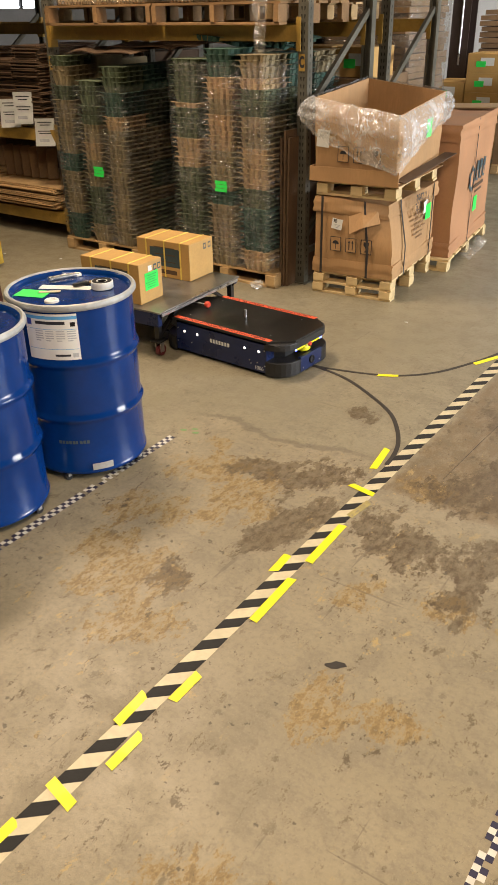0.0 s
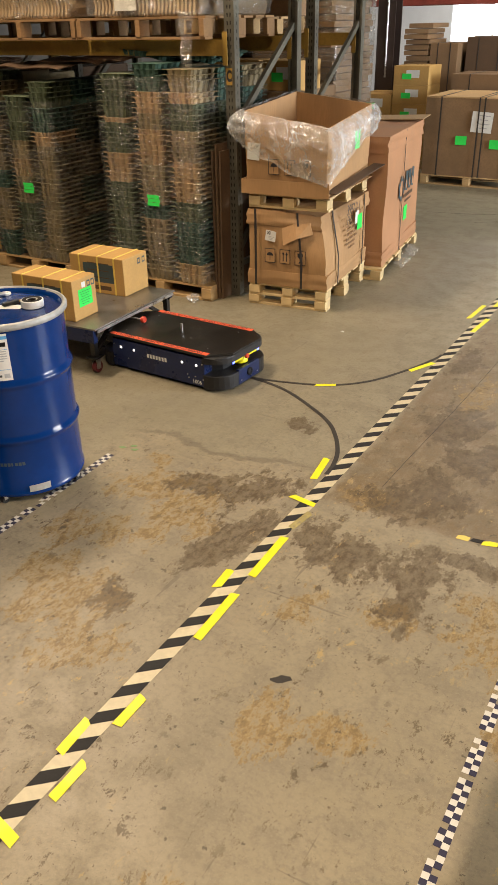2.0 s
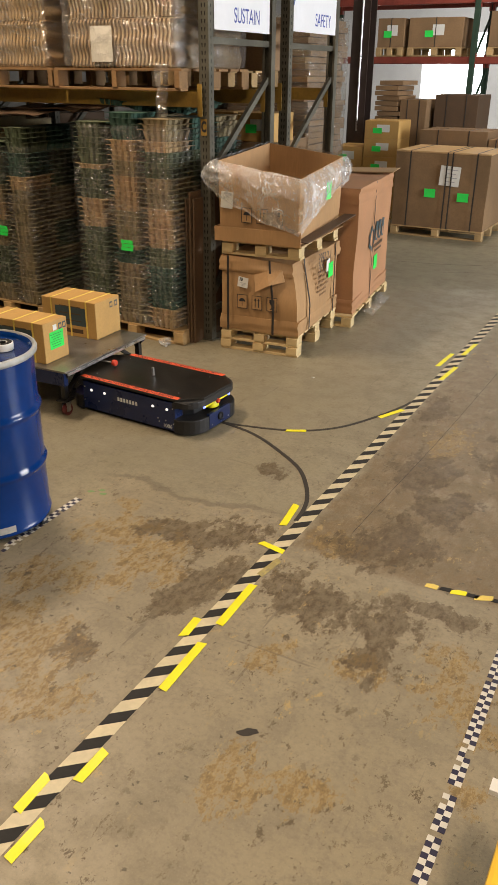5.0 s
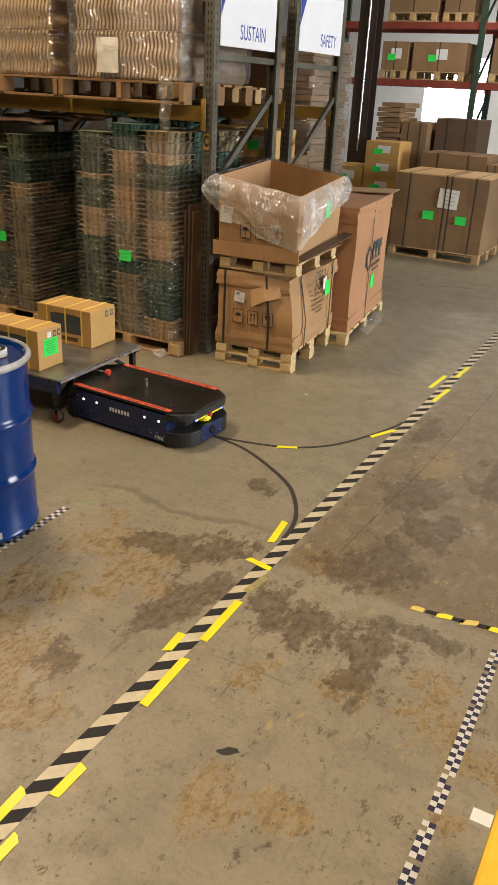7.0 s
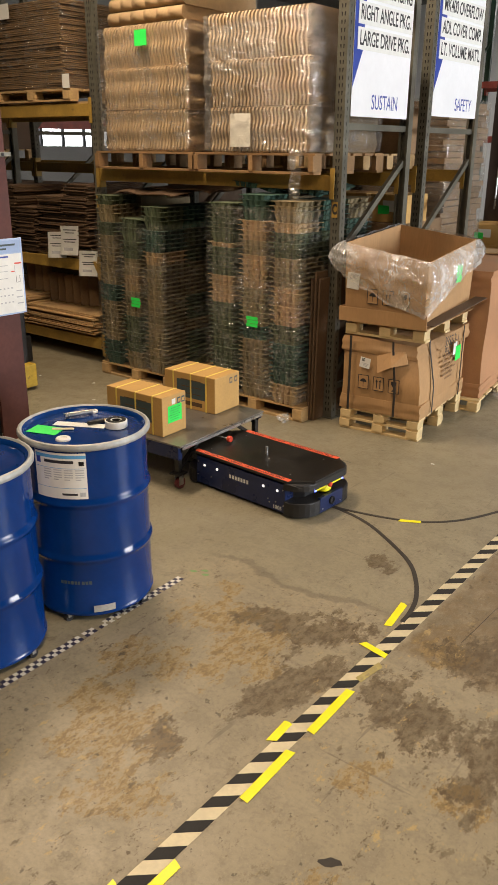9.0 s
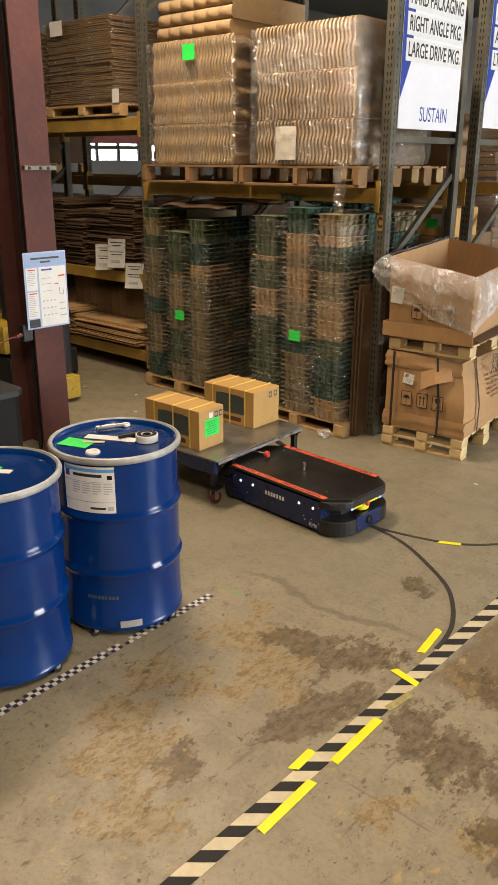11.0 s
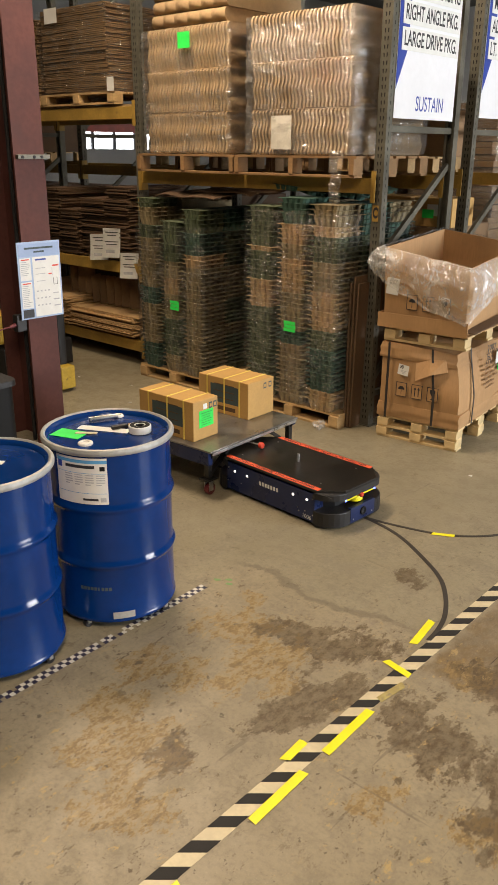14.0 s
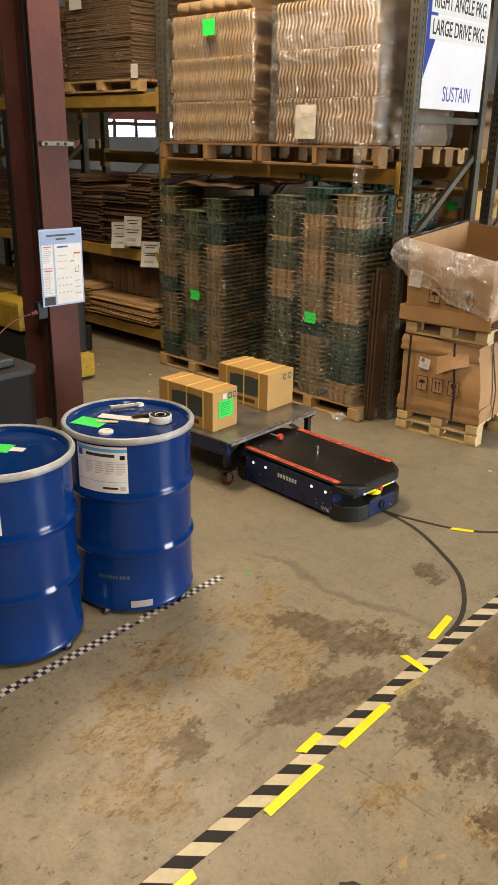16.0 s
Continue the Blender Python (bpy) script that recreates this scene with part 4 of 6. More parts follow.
def curled_note(x, z, w, h, turn):
    """A paper label that hangs from the beam with its foot curled forward."""
    bm = bmesh.new()
    n = 10
    rows = []
    for i in range(n + 1):
        u = i / n
        rows.append([bm.verts.new((sx * w / 2, -0.05 * u * u, -u * h)) for sx in (-1, 1)])
    for a, b in zip(rows, rows[1:]):
        bm.faces.new((a[0], a[1], b[1], b[0]))
    bmesh.ops.solidify(bm, geom=bm.faces[:], thickness=0.001)
    t = thing("shelf_label", pose(x, FRONT - 0.024, z, 0, 0, turn), "white paper label hanging from a yellow beam", "label", "shelf labels")
    part("paper", bm, "paper", t)
    for k, (ww, zz) in enumerate(((0.7, 0.14), (0.5, 0.24), (0.74, 0.46), (0.6, 0.55))):
        y = -0.05 * zz * zz - 0.002
        part("print", boxed(-w * ww / 2, w * ww / 2, y - 0.001, y, -h * zz - 0.004, -h * zz + 0.004), "ink", t)
    part("barcode", boxed(-w * 0.3, w * 0.2, -0.036, -0.034, -h * 0.86, -h * 0.74), "print", t)


curled_note(-6.62, 1.28, 0.19, 0.25, 36)
curled_note(-6.42, 1.35, 0.19, 0.28, 26)
curled_note(-6.16, 1.13, 0.19, 0.24, 30)

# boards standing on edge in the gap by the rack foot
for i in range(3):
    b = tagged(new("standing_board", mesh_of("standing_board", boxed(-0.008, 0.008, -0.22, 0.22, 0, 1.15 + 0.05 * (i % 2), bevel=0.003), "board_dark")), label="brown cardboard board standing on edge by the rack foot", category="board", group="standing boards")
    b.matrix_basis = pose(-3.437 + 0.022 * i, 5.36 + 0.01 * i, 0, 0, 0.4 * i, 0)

# ---- steel drums ----
def drum_shell():
    p = [(0, 0.012), (0.262, 0.012), (0.275, 0.0), (0.286, 0.002), (0.288, 0.014), (0.282, 0.024)]
    for z in (0.29, 0.565):
        p += [(0.282, z - 0.03), (0.284, z - 0.018), (0.292, z - 0.008), (0.2945, z), (0.292, z + 0.008), (0.284, z + 0.018), (0.282, z + 0.03)]
    p += [(0.282, 0.80), (0.281, 0.832)]
    return lathe(p, 96)


def drum(m, label):
    d = thing("steel_drum", m, label, "drum", "blue drums")
    part("shell", drum_shell(), "drum", d, smooth=True)
    part("lid", lathe([(0, 0.826), (0.20, 0.826), (0.225, 0.823), (0.245, 0.826), (0.262, 0.826), (0.268, 0.84), (0.278, 0.846), (0.284, 0.842)], 96), "drum", d, smooth=True)
    ring = [(0.276, 0.838), (0.280, 0.848), (0.288, 0.853), (0.297, 0.850), (0.302, 0.841), (0.301, 0.829), (0.294, 0.821), (0.285, 0.820)]
    part("closing_ring", lathe(ring, 96), "ring", d, "grey galvanised closing ring", smooth=True)
    return d


def wrap_label(d, a0, a1, z0, z1, material, r=0.2832, name="label", label="", n=20, parent=None):
    """A sticker that follows the drum's wall between two angles (degrees)."""
    bm = bmesh.new()
    rows = []
    for i in range(n + 1):
        a = radians(a0 + (a1 - a0) * i / n)
        rows.append([bm.verts.new((r * math.cos(a), r * math.sin(a), z)) for z in (z0, z1)])
    for a, b in zip(rows, rows[1:]):
        bm.faces.new((a[0], b[0], b[1], a[1]))
    return part(name, bm, material, parent or d, label)


def drum_label(d, a):
    lab = wrap_label(d, a - 25, a + 25, 0.595, 0.81, "paper", label="white product label with grey print")
    wrap_label(d, a - 24, a + 25, 0.785, 0.80, "cyan", 0.2836, "band", parent=lab)
    wrap_label(d, a - 23, a - 18, 0.755, 0.785, "sign_blue", 0.2838, "emblem", parent=lab)
    wrap_label(d, a - 14, a + 14, 0.762, 0.776, "ink", 0.2838, "print", parent=lab)
    for c in range(4):
        for k in range(5):
            w = 9.5 if k < 4 else 6
            wrap_label(d, a - 15 + 10.0 * c, a - 15 + 10.0 * c + w * 0.82, 0.728 - 0.011 * k, 0.733 - 0.011 * k, "print", 0.2838, "print", n=4, parent=lab)
    wrap_label(d, a - 24, a + 24, 0.738, 0.740, "cyan", 0.2837, "band", parent=lab)
    wrap_label(d, a - 24, a + 24, 0.645, 0.647, "cyan", 0.2837, "band", parent=lab)
    wrap_label(d, a + 18, a + 23, 0.607, 0.627, "print", 0.2838, "print", n=4, parent=lab)
    wrap_label(d, a + 2, a + 16, 0.612, 0.622, "ink", 0.2838, "print", n=6, parent=lab)
    wrap_label(d, a + 18.5, a + 23, 0.752, 0.772, "grey_plastic", 0.2838, "emblem", n=4, parent=lab)


def bung(d, x, y, r, white=True):
    part("bung", lathe([(0, 0.831), (r * 0.5, 0.831), (r * 0.55, 0.836), (r * 0.9, 0.836), (r, 0.833), (r * 1.02, 0.826)], 24), "paper" if white else "drum", d, "white plastic bung cap", m=pose(x, y, 0), smooth=True)


def dolly(m):
    d = thing("drum_dolly", m, "low black drum dolly with small casters", "dolly", "drum dollies")
    part("ring", lathe([(0.20, 0.03), (0.262, 0.03), (0.262, 0.043), (0.20, 0.043), (0.20, 0.03)], 40), "black", d)
    for i in range(4):
        a = radians(20 + 90 * i)
        x, y = 0.262 * math.cos(a), 0.262 * math.sin(a)
        c = part("caster", rodded((x - 0.012, y, 0.02), (x + 0.012, y, 0.02), 0.02, 16), "black", d)
        part("fork", boxed(x - 0.016, x + 0.016, y - 0.01, y + 0.01, 0.02, 0.042, bevel=0.002), "zinc", c)


D1, D2 = (-2.745, 2.255), (-2.80, 1.635)
for x, y in (D1, D2):
    dolly(pose(x, y, 0))
drum_1 = drum(pose(*D1, 0.045), "glossy blue steel drum with grey ring and tools on its lid")
drum_label(drum_1, -65)
bung(drum_1, -0.15, 0.185, 0.024)
bung(drum_1, 0.042, -0.158, 0.033)
wrap_label(drum_1, -42, -22, 0.02, 0.055, "ring", 0.289, "clip_plate", "dull metal plate")
for k, w in enumerate((2.6, 2.6, 2.6, 2.6, 2.6, 1.6, 2.6, 2.6, 2.6)):
    wrap_label(drum_1, -72 + 3.4 * k, -72 + 3.4 * k + w, 0.165, 0.182, "panel_ink", 0.2828, "stencil", n=2)
drum_2 = drum(pose(*D2, 0.045), "glossy blue steel drum with grey ring beside another drum")
drum_label(drum_2, -58)


def lid_item(name, bm, material, dx, dy, z, turn, label, category, drum_at=D1, smooth=False):
    o = tagged(new(name, mesh_of(name, bm, material, smooth)), label=label, category=category)
    o.matrix_basis = pose(drum_at[0] + dx, drum_at[1] + dy, 0.045 + 0.827 + z, 0, 0, turn)
    return o


lid_item("green_sheet", boxed(-0.075, 0.075, -0.05, 0.05, 0, 0.0015), "green_label", -0.116, -0.127, 0, 20, "bright green paper sheet lying on a drum lid", "paper")
lid_item("white_card", boxed(-0.125, 0.125, -0.028, 0.028, 0, 0.0015), "paper", -0.05, 0.018, 0, 28, "white paper strip lying on a drum lid", "paper")
lid_item("marker", rodded((-0.07, 0, 0.014), (0.07, 0, 0.014), 0.014, 14, 0.010), "zinc", -0.151, 0.095, 0.001, 70, "grey metal tube lying on a drum lid", "tube", smooth=True)
tr = thing("tape_roll", pose(D1[0] + 0.098, D1[1] + 0.109, 0.872), "white roll of tape with a dark core", "tape roll")
part("roll", lathe([(0.022, 0), (0.05, 0), (0.052, 0.002), (0.052, 0.032), (0.05, 0.034), (0.022, 0.034), (0.022, 0)], 36), "paper", tr, smooth=True)
part("face", lathe([(0.026, 0.0345), (0.046, 0.0345), (0.046, 0.0352), (0.026, 0.0352)], 36), "grey_plastic", tr, "dark grey wound side")
part("core", lathe([(0, 0.003), (0.0215, 0.003), (0.0215, 0.033), (0.019, 0.033)], 24), "black", tr, "dark core")
kn = thing("utility_knife", pose(D1[0] - 0.005, D1[1] + 0.085, 0.874, 0, 0, 75), "black and brass utility knife lying on a lid", "knife")
part("handle", boxed(-0.05, 0.03, -0.012, 0.012, 0, 0.016, bevel=0.005), "black", kn)
part("blade_holder", boxed(0.03, 0.075, -0.008, 0.008, 0.003, 0.012, bevel=0.003), "beam", kn)
lid_item("key_tag", boxed(-0.05, 0.05, -0.011, 0.011, 0, 0.005, bevel=0.002), "cream", -0.06, -0.075, 0.0016, 40, "worn tan key tag on a green sheet", "tag")
lid_item("green_sheet", boxed(-0.07, 0.07, -0.045, 0.045, 0, 0.0015), "green_label", -0.07, 0.02, 0, 35, "bright green paper sheet lying on a drum lid", "paper", D2)
lid_item("white_card", boxed(-0.03, 0.03, -0.02, 0.02, 0, 0.0015), "paper", 0.014, 0.073, 0.0018, 35, "white paper strip lying on a drum lid", "paper", D2)

# ---- towing cart with cartons ----
CZ = 0.31
cart = thing("platform_cart", pose(-3.27, 3.893, 0, 0, 0, 2.2), "low steel platform cart with navy frame and maroon casters", "cart")
CL, CW = 0.92, 0.86
bm = boxed(-CW, 0.0, -CL / 2, CL / 2, CZ - 0.012, CZ, bevel=0.003)
part("deck", bm, "steel", cart, "worn bare steel deck")
for y in (-CL / 2, CL / 2):
    s = -1 if y < 0 else 1
    part("side_rail", boxed(-CW + 0.02, -0.02, min(y, y - s * 0.04), max(y, y - s * 0.04), CZ - 0.10 if y < 0 else CZ - 0.055, CZ - 0.0125, bevel=0.003), "navy", cart)
part("front_edge", boxed(-0.006, 0.004, -CL / 2 + 0.02, CL / 2 - 0.02, CZ - 0.03, CZ - 0.0125, bevel=0.002), "zinc", cart, "bright folded front edge")
part("cross_rail", boxed(-CW, -CW + 0.03, -CL / 2 + 0.05, CL / 2 - 0.05, CZ - 0.055, CZ - 0.0125, bevel=0.003), "navy", cart)


def cart_leg(x, y, s):
    """A gusset, a post, a foot plate and a swivel caster."""
    bm = bmesh.new()
    g = [(x - 0.10, CZ - 0.0125), (x + 0.05, CZ - 0.0125), (x + 0.03, CZ - 0.06), (x - 0.02, CZ - 0.095), (x - 0.06, CZ - 0.06)]
    a = [bm.verts.new((px, y - 0.004, pz)) for px, pz in g]
    b = [bm.verts.new((px, y + 0.004, pz)) for px, pz in g]
    bm.faces.new(a)
    bm.faces.new(list(reversed(b)))
    for i in range(len(g)):
        bm.faces.new((a[i], b[i], b[(i + 1) % len(g)], a[(i + 1) % len(g)]))
    part("gusset", bm, "plate", cart)
    leg = part("leg", boxed(x - 0.018, x + 0.018, y - 0.018, y + 0.018, 0.115, CZ - 0.0125, bevel=0.003), "plate", cart)
    part("foot_plate", boxed(x - 0.04, x + 0.04, y - 0.045, y + 0.045, 0.105, 0.115, bevel=0.002), "plate", leg)
    part("brace", bar(bmesh.new(), (x - 0.01, y - s * 0.02, 0.13), (x - 0.01, y - s * 0.24, CZ - 0.03), 0.03, 0.02), "plate", cart)
    c = part("caster", rodded((x - 0.014, y + 0.012, 0.038), (x + 0.014, y + 0.012, 0.038), 0.038, 24), "caster", cart, "maroon rubber caster wheel", smooth=True)
    bm = bmesh.new()
    for sx in (-1, 1):
        box(bm, x + sx * 0.02 - 0.002, x + sx * 0.02 + 0.002, y - 0.014, y + 0.024, 0.03, 0.095)
    box(bm, x - 0.022, x + 0.022, y - 0.018, y + 0.026, 0.093, 0.099)
    rod(bm, (x, y, 0.096), (x, y, 0.106), 0.014)
    part("fork", bm, "zinc", c, "zinc caster fork")
    part("hub", rodded((x - 0.017, y + 0.012, 0.038), (x + 0.017, y + 0.012, 0.038), 0.014, 14), "zinc", c)


for x in (-0.05, -CW + 0.08):
    for y, s in ((-CL / 2 + 0.03, -1), (CL / 2 - 0.04, 1)):
        cart_leg(x, y, s)
pin_rod = part("pull_pin", rodded((-0.10, -0.06, 0.264), (0.075, -0.057, 0.264), 0.005), "zinc", cart, "zinc pull rod with a red knob")
part("knob", lathe([(0, -0.014), (0.018, -0.014), (0.022, -0.008), (0.022, 0.008), (0.018, 0.014), (0, 0.014)], 20), "red", pin_rod, "round red knob", m=pose(0.083, -0.057, 0.264, 0, 90, 0), smooth=True)


def strapped_carton(x0, x1, y0, y1, h, turn, sticker):
    w, d = x1 - x0, y1 - y0
    c = thing("strapped_carton", pose((x0 + x1) / 2, (y0 + y1) / 2, CZ + 0.001, 0, 0, turn), "golden brown carton with three yellow straps" + (" and a green label" if sticker else ""), "carton", "strapped cartons")
    part("body", boxed(-w / 2, w / 2, -d / 2, d / 2, 0, h, bevel=0.005), "board_gold", c)
    for x in (-0.32, 0.03, 0.33):
        bm = bmesh.new()
        xx = x * w
        box(bm, xx - 0.006, xx + 0.006, -d / 2 - 0.0022, -d / 2 - 0.0002, 0.0, h)
        box(bm, xx - 0.006, xx + 0.006, -d / 2 - 0.0022, d / 2 + 0.0022, h + 0.0002, h + 0.0022)
        box(bm, xx - 0.006, xx + 0.006, d / 2 + 0.0002, d / 2 + 0.0022, 0.0, h)
        part("strap", bm, "strap_yellow", c, "yellow packing strap")
    p = plate(c, "printed_panel", w * 0.56, h * 0.5, "panel_ink", on_front(0.03 * w, -d / 2 - 0.0001, h * 0.56), 0.0008, "dark blue printed panel")
    for k in range(3):
        plate(p, "print", w * 0.4, 0.006, "board_dark", pose(0, -h * 0.12 + 0.05 * k, 0.0009), 0.0004)
    plate(c, "printed_bar", w * 0.4, 0.03, "board_dark", on_front(0.05 * w, -d / 2 - 0.0001, h * 0.16), 0.0006)
    for k in range(2):
        i = plate(c, "handling_mark", 0.032, 0.042, "panel_ink", on_side(w / 2 + 0.0002, d * (0.20 + 0.18 * k) if sticker else d * (0.15 + 0.2 * k), h * 0.82), 0.0006, "dark handling mark")
        plate(i, "print", 0.018, 0.022, "board_gold", pose(0, 0, 0.0007), 0.0003)
    if sticker:
        plate(c, "paper_label", 0.036, 0.036, "paper", on_side(w / 2 + 0.0002, -d * 0.02, h * 0.83), 0.0008, "small white label")
        green_note(c, on_side(w / 2 + 0.0003, d * 0.02, h * 0.52), 0.135, 0.115, 6)


strapped_carton(-3.965, -3.462, 3.478, 3.712, 0.265, 2, True)
strapped_carton(-3.975, -3.505, 4.05, 4.335, 0.262, 2, False)


# ---- automatic vehicle ----
RH, RL, RW = 0.235, 1.04, 0.56
robot = thing("transport_robot", pose(-2.872, 3.838, 0, 0, 0, -3.0), "low black and navy automatic transport robot with orange warning strips", "transport robot")


def rounded_rect(l, w, r, n=7):
    pts = []
    for cx, cy, a0 in ((l / 2 - r, w / 2 - r, 0), (-l / 2 + r, w / 2 - r, 90), (-l / 2 + r, -w / 2 + r, 180), (l / 2 - r, -w / 2 + r, 270)):
        for i in range(n + 1):
            a = radians(a0 + 90 * i / n)
            pts.append((cx + r * math.cos(a), cy + r * math.sin(a)))
    return pts


def chamfered(l, w, c):
    return [(l / 2, -w / 2 + c), (l / 2, w / 2 - c), (l / 2 - c, w / 2), (-l / 2 + c, w / 2), (-l / 2, w / 2 - c), (-l / 2, -w / 2 + c), (-l / 2 + c, -w / 2), (l / 2 - c, -w / 2)]


part("chassis", prism([(RL / 2 - 0.15, -RW / 2 + 0.012), (RL / 2 - 0.15, RW / 2 - 0.012), (-RL / 2 + 0.15, RW / 2 - 0.012), (-RL / 2 + 0.15, -RW / 2 + 0.012)], 0.022, 0.205), "navy", robot, "navy painted steel body")
part("inner_body", prism(chamfered(RL - 0.20, RW - 0.16, 0.06), 0.03, 0.205), "black", robot)
for s in (-1, 1):
    out = [(x, y) for x, y in rounded_rect(RL, RW, 0.15) if s * x > RL / 2 - 0.151]
    loop = [(s * (RL / 2 - 0.15), -RW / 2)] + sorted(out, key=lambda p: p[1]) + [(s * (RL / 2 - 0.15), RW / 2)]
    part("bumper", prism(loop, 0.014, 0.105, 0.008), "black", robot, "black rubber bumper")
    part("nose_plate", boxed(min(s * (RL / 2 - 0.02), s * (RL / 2 + 0.003)), max(s * (RL / 2 - 0.02), s * (RL / 2 + 0.003)), -0.115, 0.115, 0.018, 0.115, bevel=0.003), "navy", robot, "navy nose plate")
    up = [(s * (RL / 2 - 0.15), -RW / 2 + 0.004)] + sorted([(x - s * 0.012, y * 0.985) for x, y in out], key=lambda p: p[1]) + [(s * (RL / 2 - 0.15), RW / 2 - 0.004)]
    part("corner_bumper", prism(up, 0.178, 0.222, 0.010), "black", robot, "rounded black upper bumper")
    ring = part("sensor_window", lathe([(0.014, 0), (0.026, 0), (0.026, 0.008), (0.020, 0.010), (0.014, 0.008)], 28), "grey_plastic", robot, "round grey sensor ring", m=pose(s * (RL / 2 + 0.003), 0, 0.07, 0, s * 90, 0))
    part("lens", lathe([(0, 0.003), (0.014, 0.003)], 20), "ink", ring)
    part("scanner", lathe([(0, 0.112), (0.05, 0.112), (0.055, 0.118), (0.055, 0.148), (0.05, 0.155), (0, 0.155)], 32), "yellow", robot, "yellow round safety scanner", m=pose(s * (RL / 2 - 0.085), 0.02, 0), smooth=True)
    for k in (-0.085, 0.085):
        part("marking_strip", boxed(min(s * (RL / 2 - 0.03), s * (RL / 2 - 0.024)), max(s * (RL / 2 - 0.03), s * (RL / 2 - 0.024)), k - 0.055, k + 0.055, 0.158, 0.176), "yellow", robot, "yellow marking strip")
        part("status_light", lathe([(0, 0.006), (0.006, 0.005), (0.009, 0)], 14), "led_blue", robot, "glowing blue status light", m=pose(s * (RL / 2 - 0.022), k * 1.62, 0.167, 0, s * 90, 0))
    part("stop_button", lathe([(0, 0.022), (0.012, 0.021), (0.016, 0.015), (0.016, 0.006), (0.010, 0)], 20), "red", robot, "red stop button", m=pose(s * (RL / 2 - 0.024), 0, 0.168, 0, s * 90, 0), smooth=True)
    for y in (-0.09, 0.09):
        part("screw", rodded((s * (RL / 2 + 0.002), y, 0.04), (s * (RL / 2 + 0.006), y, 0.04), 0.005, 8), "zinc", robot)
part("top_plate", prism(chamfered(RL - 0.03, RW - 0.012, 0.125), 0.222, RH, 0.002), "plate", robot, "flat black top plate")
for s in (-1, 1):
    strip = part("warning_strip", boxed(-0.388, 0.388, s * 0.2475 - 0.019, s * 0.2475 + 0.019, RH + 0.0002, RH + 0.0012), "orange", robot, "orange warning strip with black capitals")
    lettering("lettering", "CAUTION: AUTOMATIC VEHICLE-NO RIDING", 0.036, "ink", strip, pose(0, s * 0.2475, RH + 0.0017, 0, 0, 0 if s < 0 else 180), squeeze=0.94)
    for x in (-0.30, -0.19, 0.20, 0.31):
        part("side_light", lathe([(0, 0.006), (0.007, 0.005), (0.0095, 0)], 16), "led_white", robot, "round white side light", m=pose(x, s * (RW / 2 - 0.012), 0.155 if abs(x) > 0.25 else 0.155, -s * 90, 0, 0))
    for x, z in ((-0.36, 0.08), (-0.24, 0.09), (0.24, 0.085), (0.30, 0.08), (0.355, 0.17), (-0.355, 0.17), (0.36, 0.07), (0.25, 0.065)):
        part("screw", rodded((x, s * (RW / 2 - 0.013), z), (x, s * (RW / 2 - 0.008), z), 0.004, 8), "zinc", robot)
    for k in range(7):
        plate(robot, "name_mark", 0.016, 0.026, "paper", pose(-0.075 + 0.024 * k if s < 0 else 0.075 - 0.024 * k, s * (RW / 2 - 0.0119), 0.14, 90, 0, 0 if s < 0 else 180), 0.0006, "white block mark")
    lettering("lettering", "1006", 0.036, "paper", robot, pose(0.312 * (-s), s * (RW / 2 - 0.0112), 0.045, 90, 0, 0 if s < 0 else 180))
part("coupling_pin", rodded((0, 0, RH), (0, 0, RH + 0.052), 0.009, 16), "zinc", robot, "short steel coupling pin")
for x in (-0.33, 0.33):
    for y in (-0.17, 0.17):
        part("screw", rodded((x, y, RH - 0.001), (x, y, RH + 0.002), 0.005, 10), "zinc", robot)


# ---- crates by the rack end ----
def bulged_box(w, d, h, bulge, seed, taper=0.0, n=10):
    """A carton with swollen, uneven walls and softened edges."""
    bm = boxed(-0.5, 0.5, -0.5, 0.5, 0, 1)
    bmesh.ops.subdivide_edges(bm, edges=bm.edges[:], cuts=n, use_grid_fill=True)
    for v in bm.verts:
        x, y, z = v.co
        k = math.sin(math.pi * min(1, max(0, z)))
        f = 1 + bulge * k * (1 - (abs(x) * abs(y) * 4) * 0.6) - taper * z
        nz = noise.noise((x * 3 + seed, y * 3, z * 3)) * 0.012
        v.co = (x * w * f + nz, y * d * f + nz * 0.7, z * h + noise.noise((x * 4, y * 4 + seed, 7)) * 0.012 * z)
    return bm


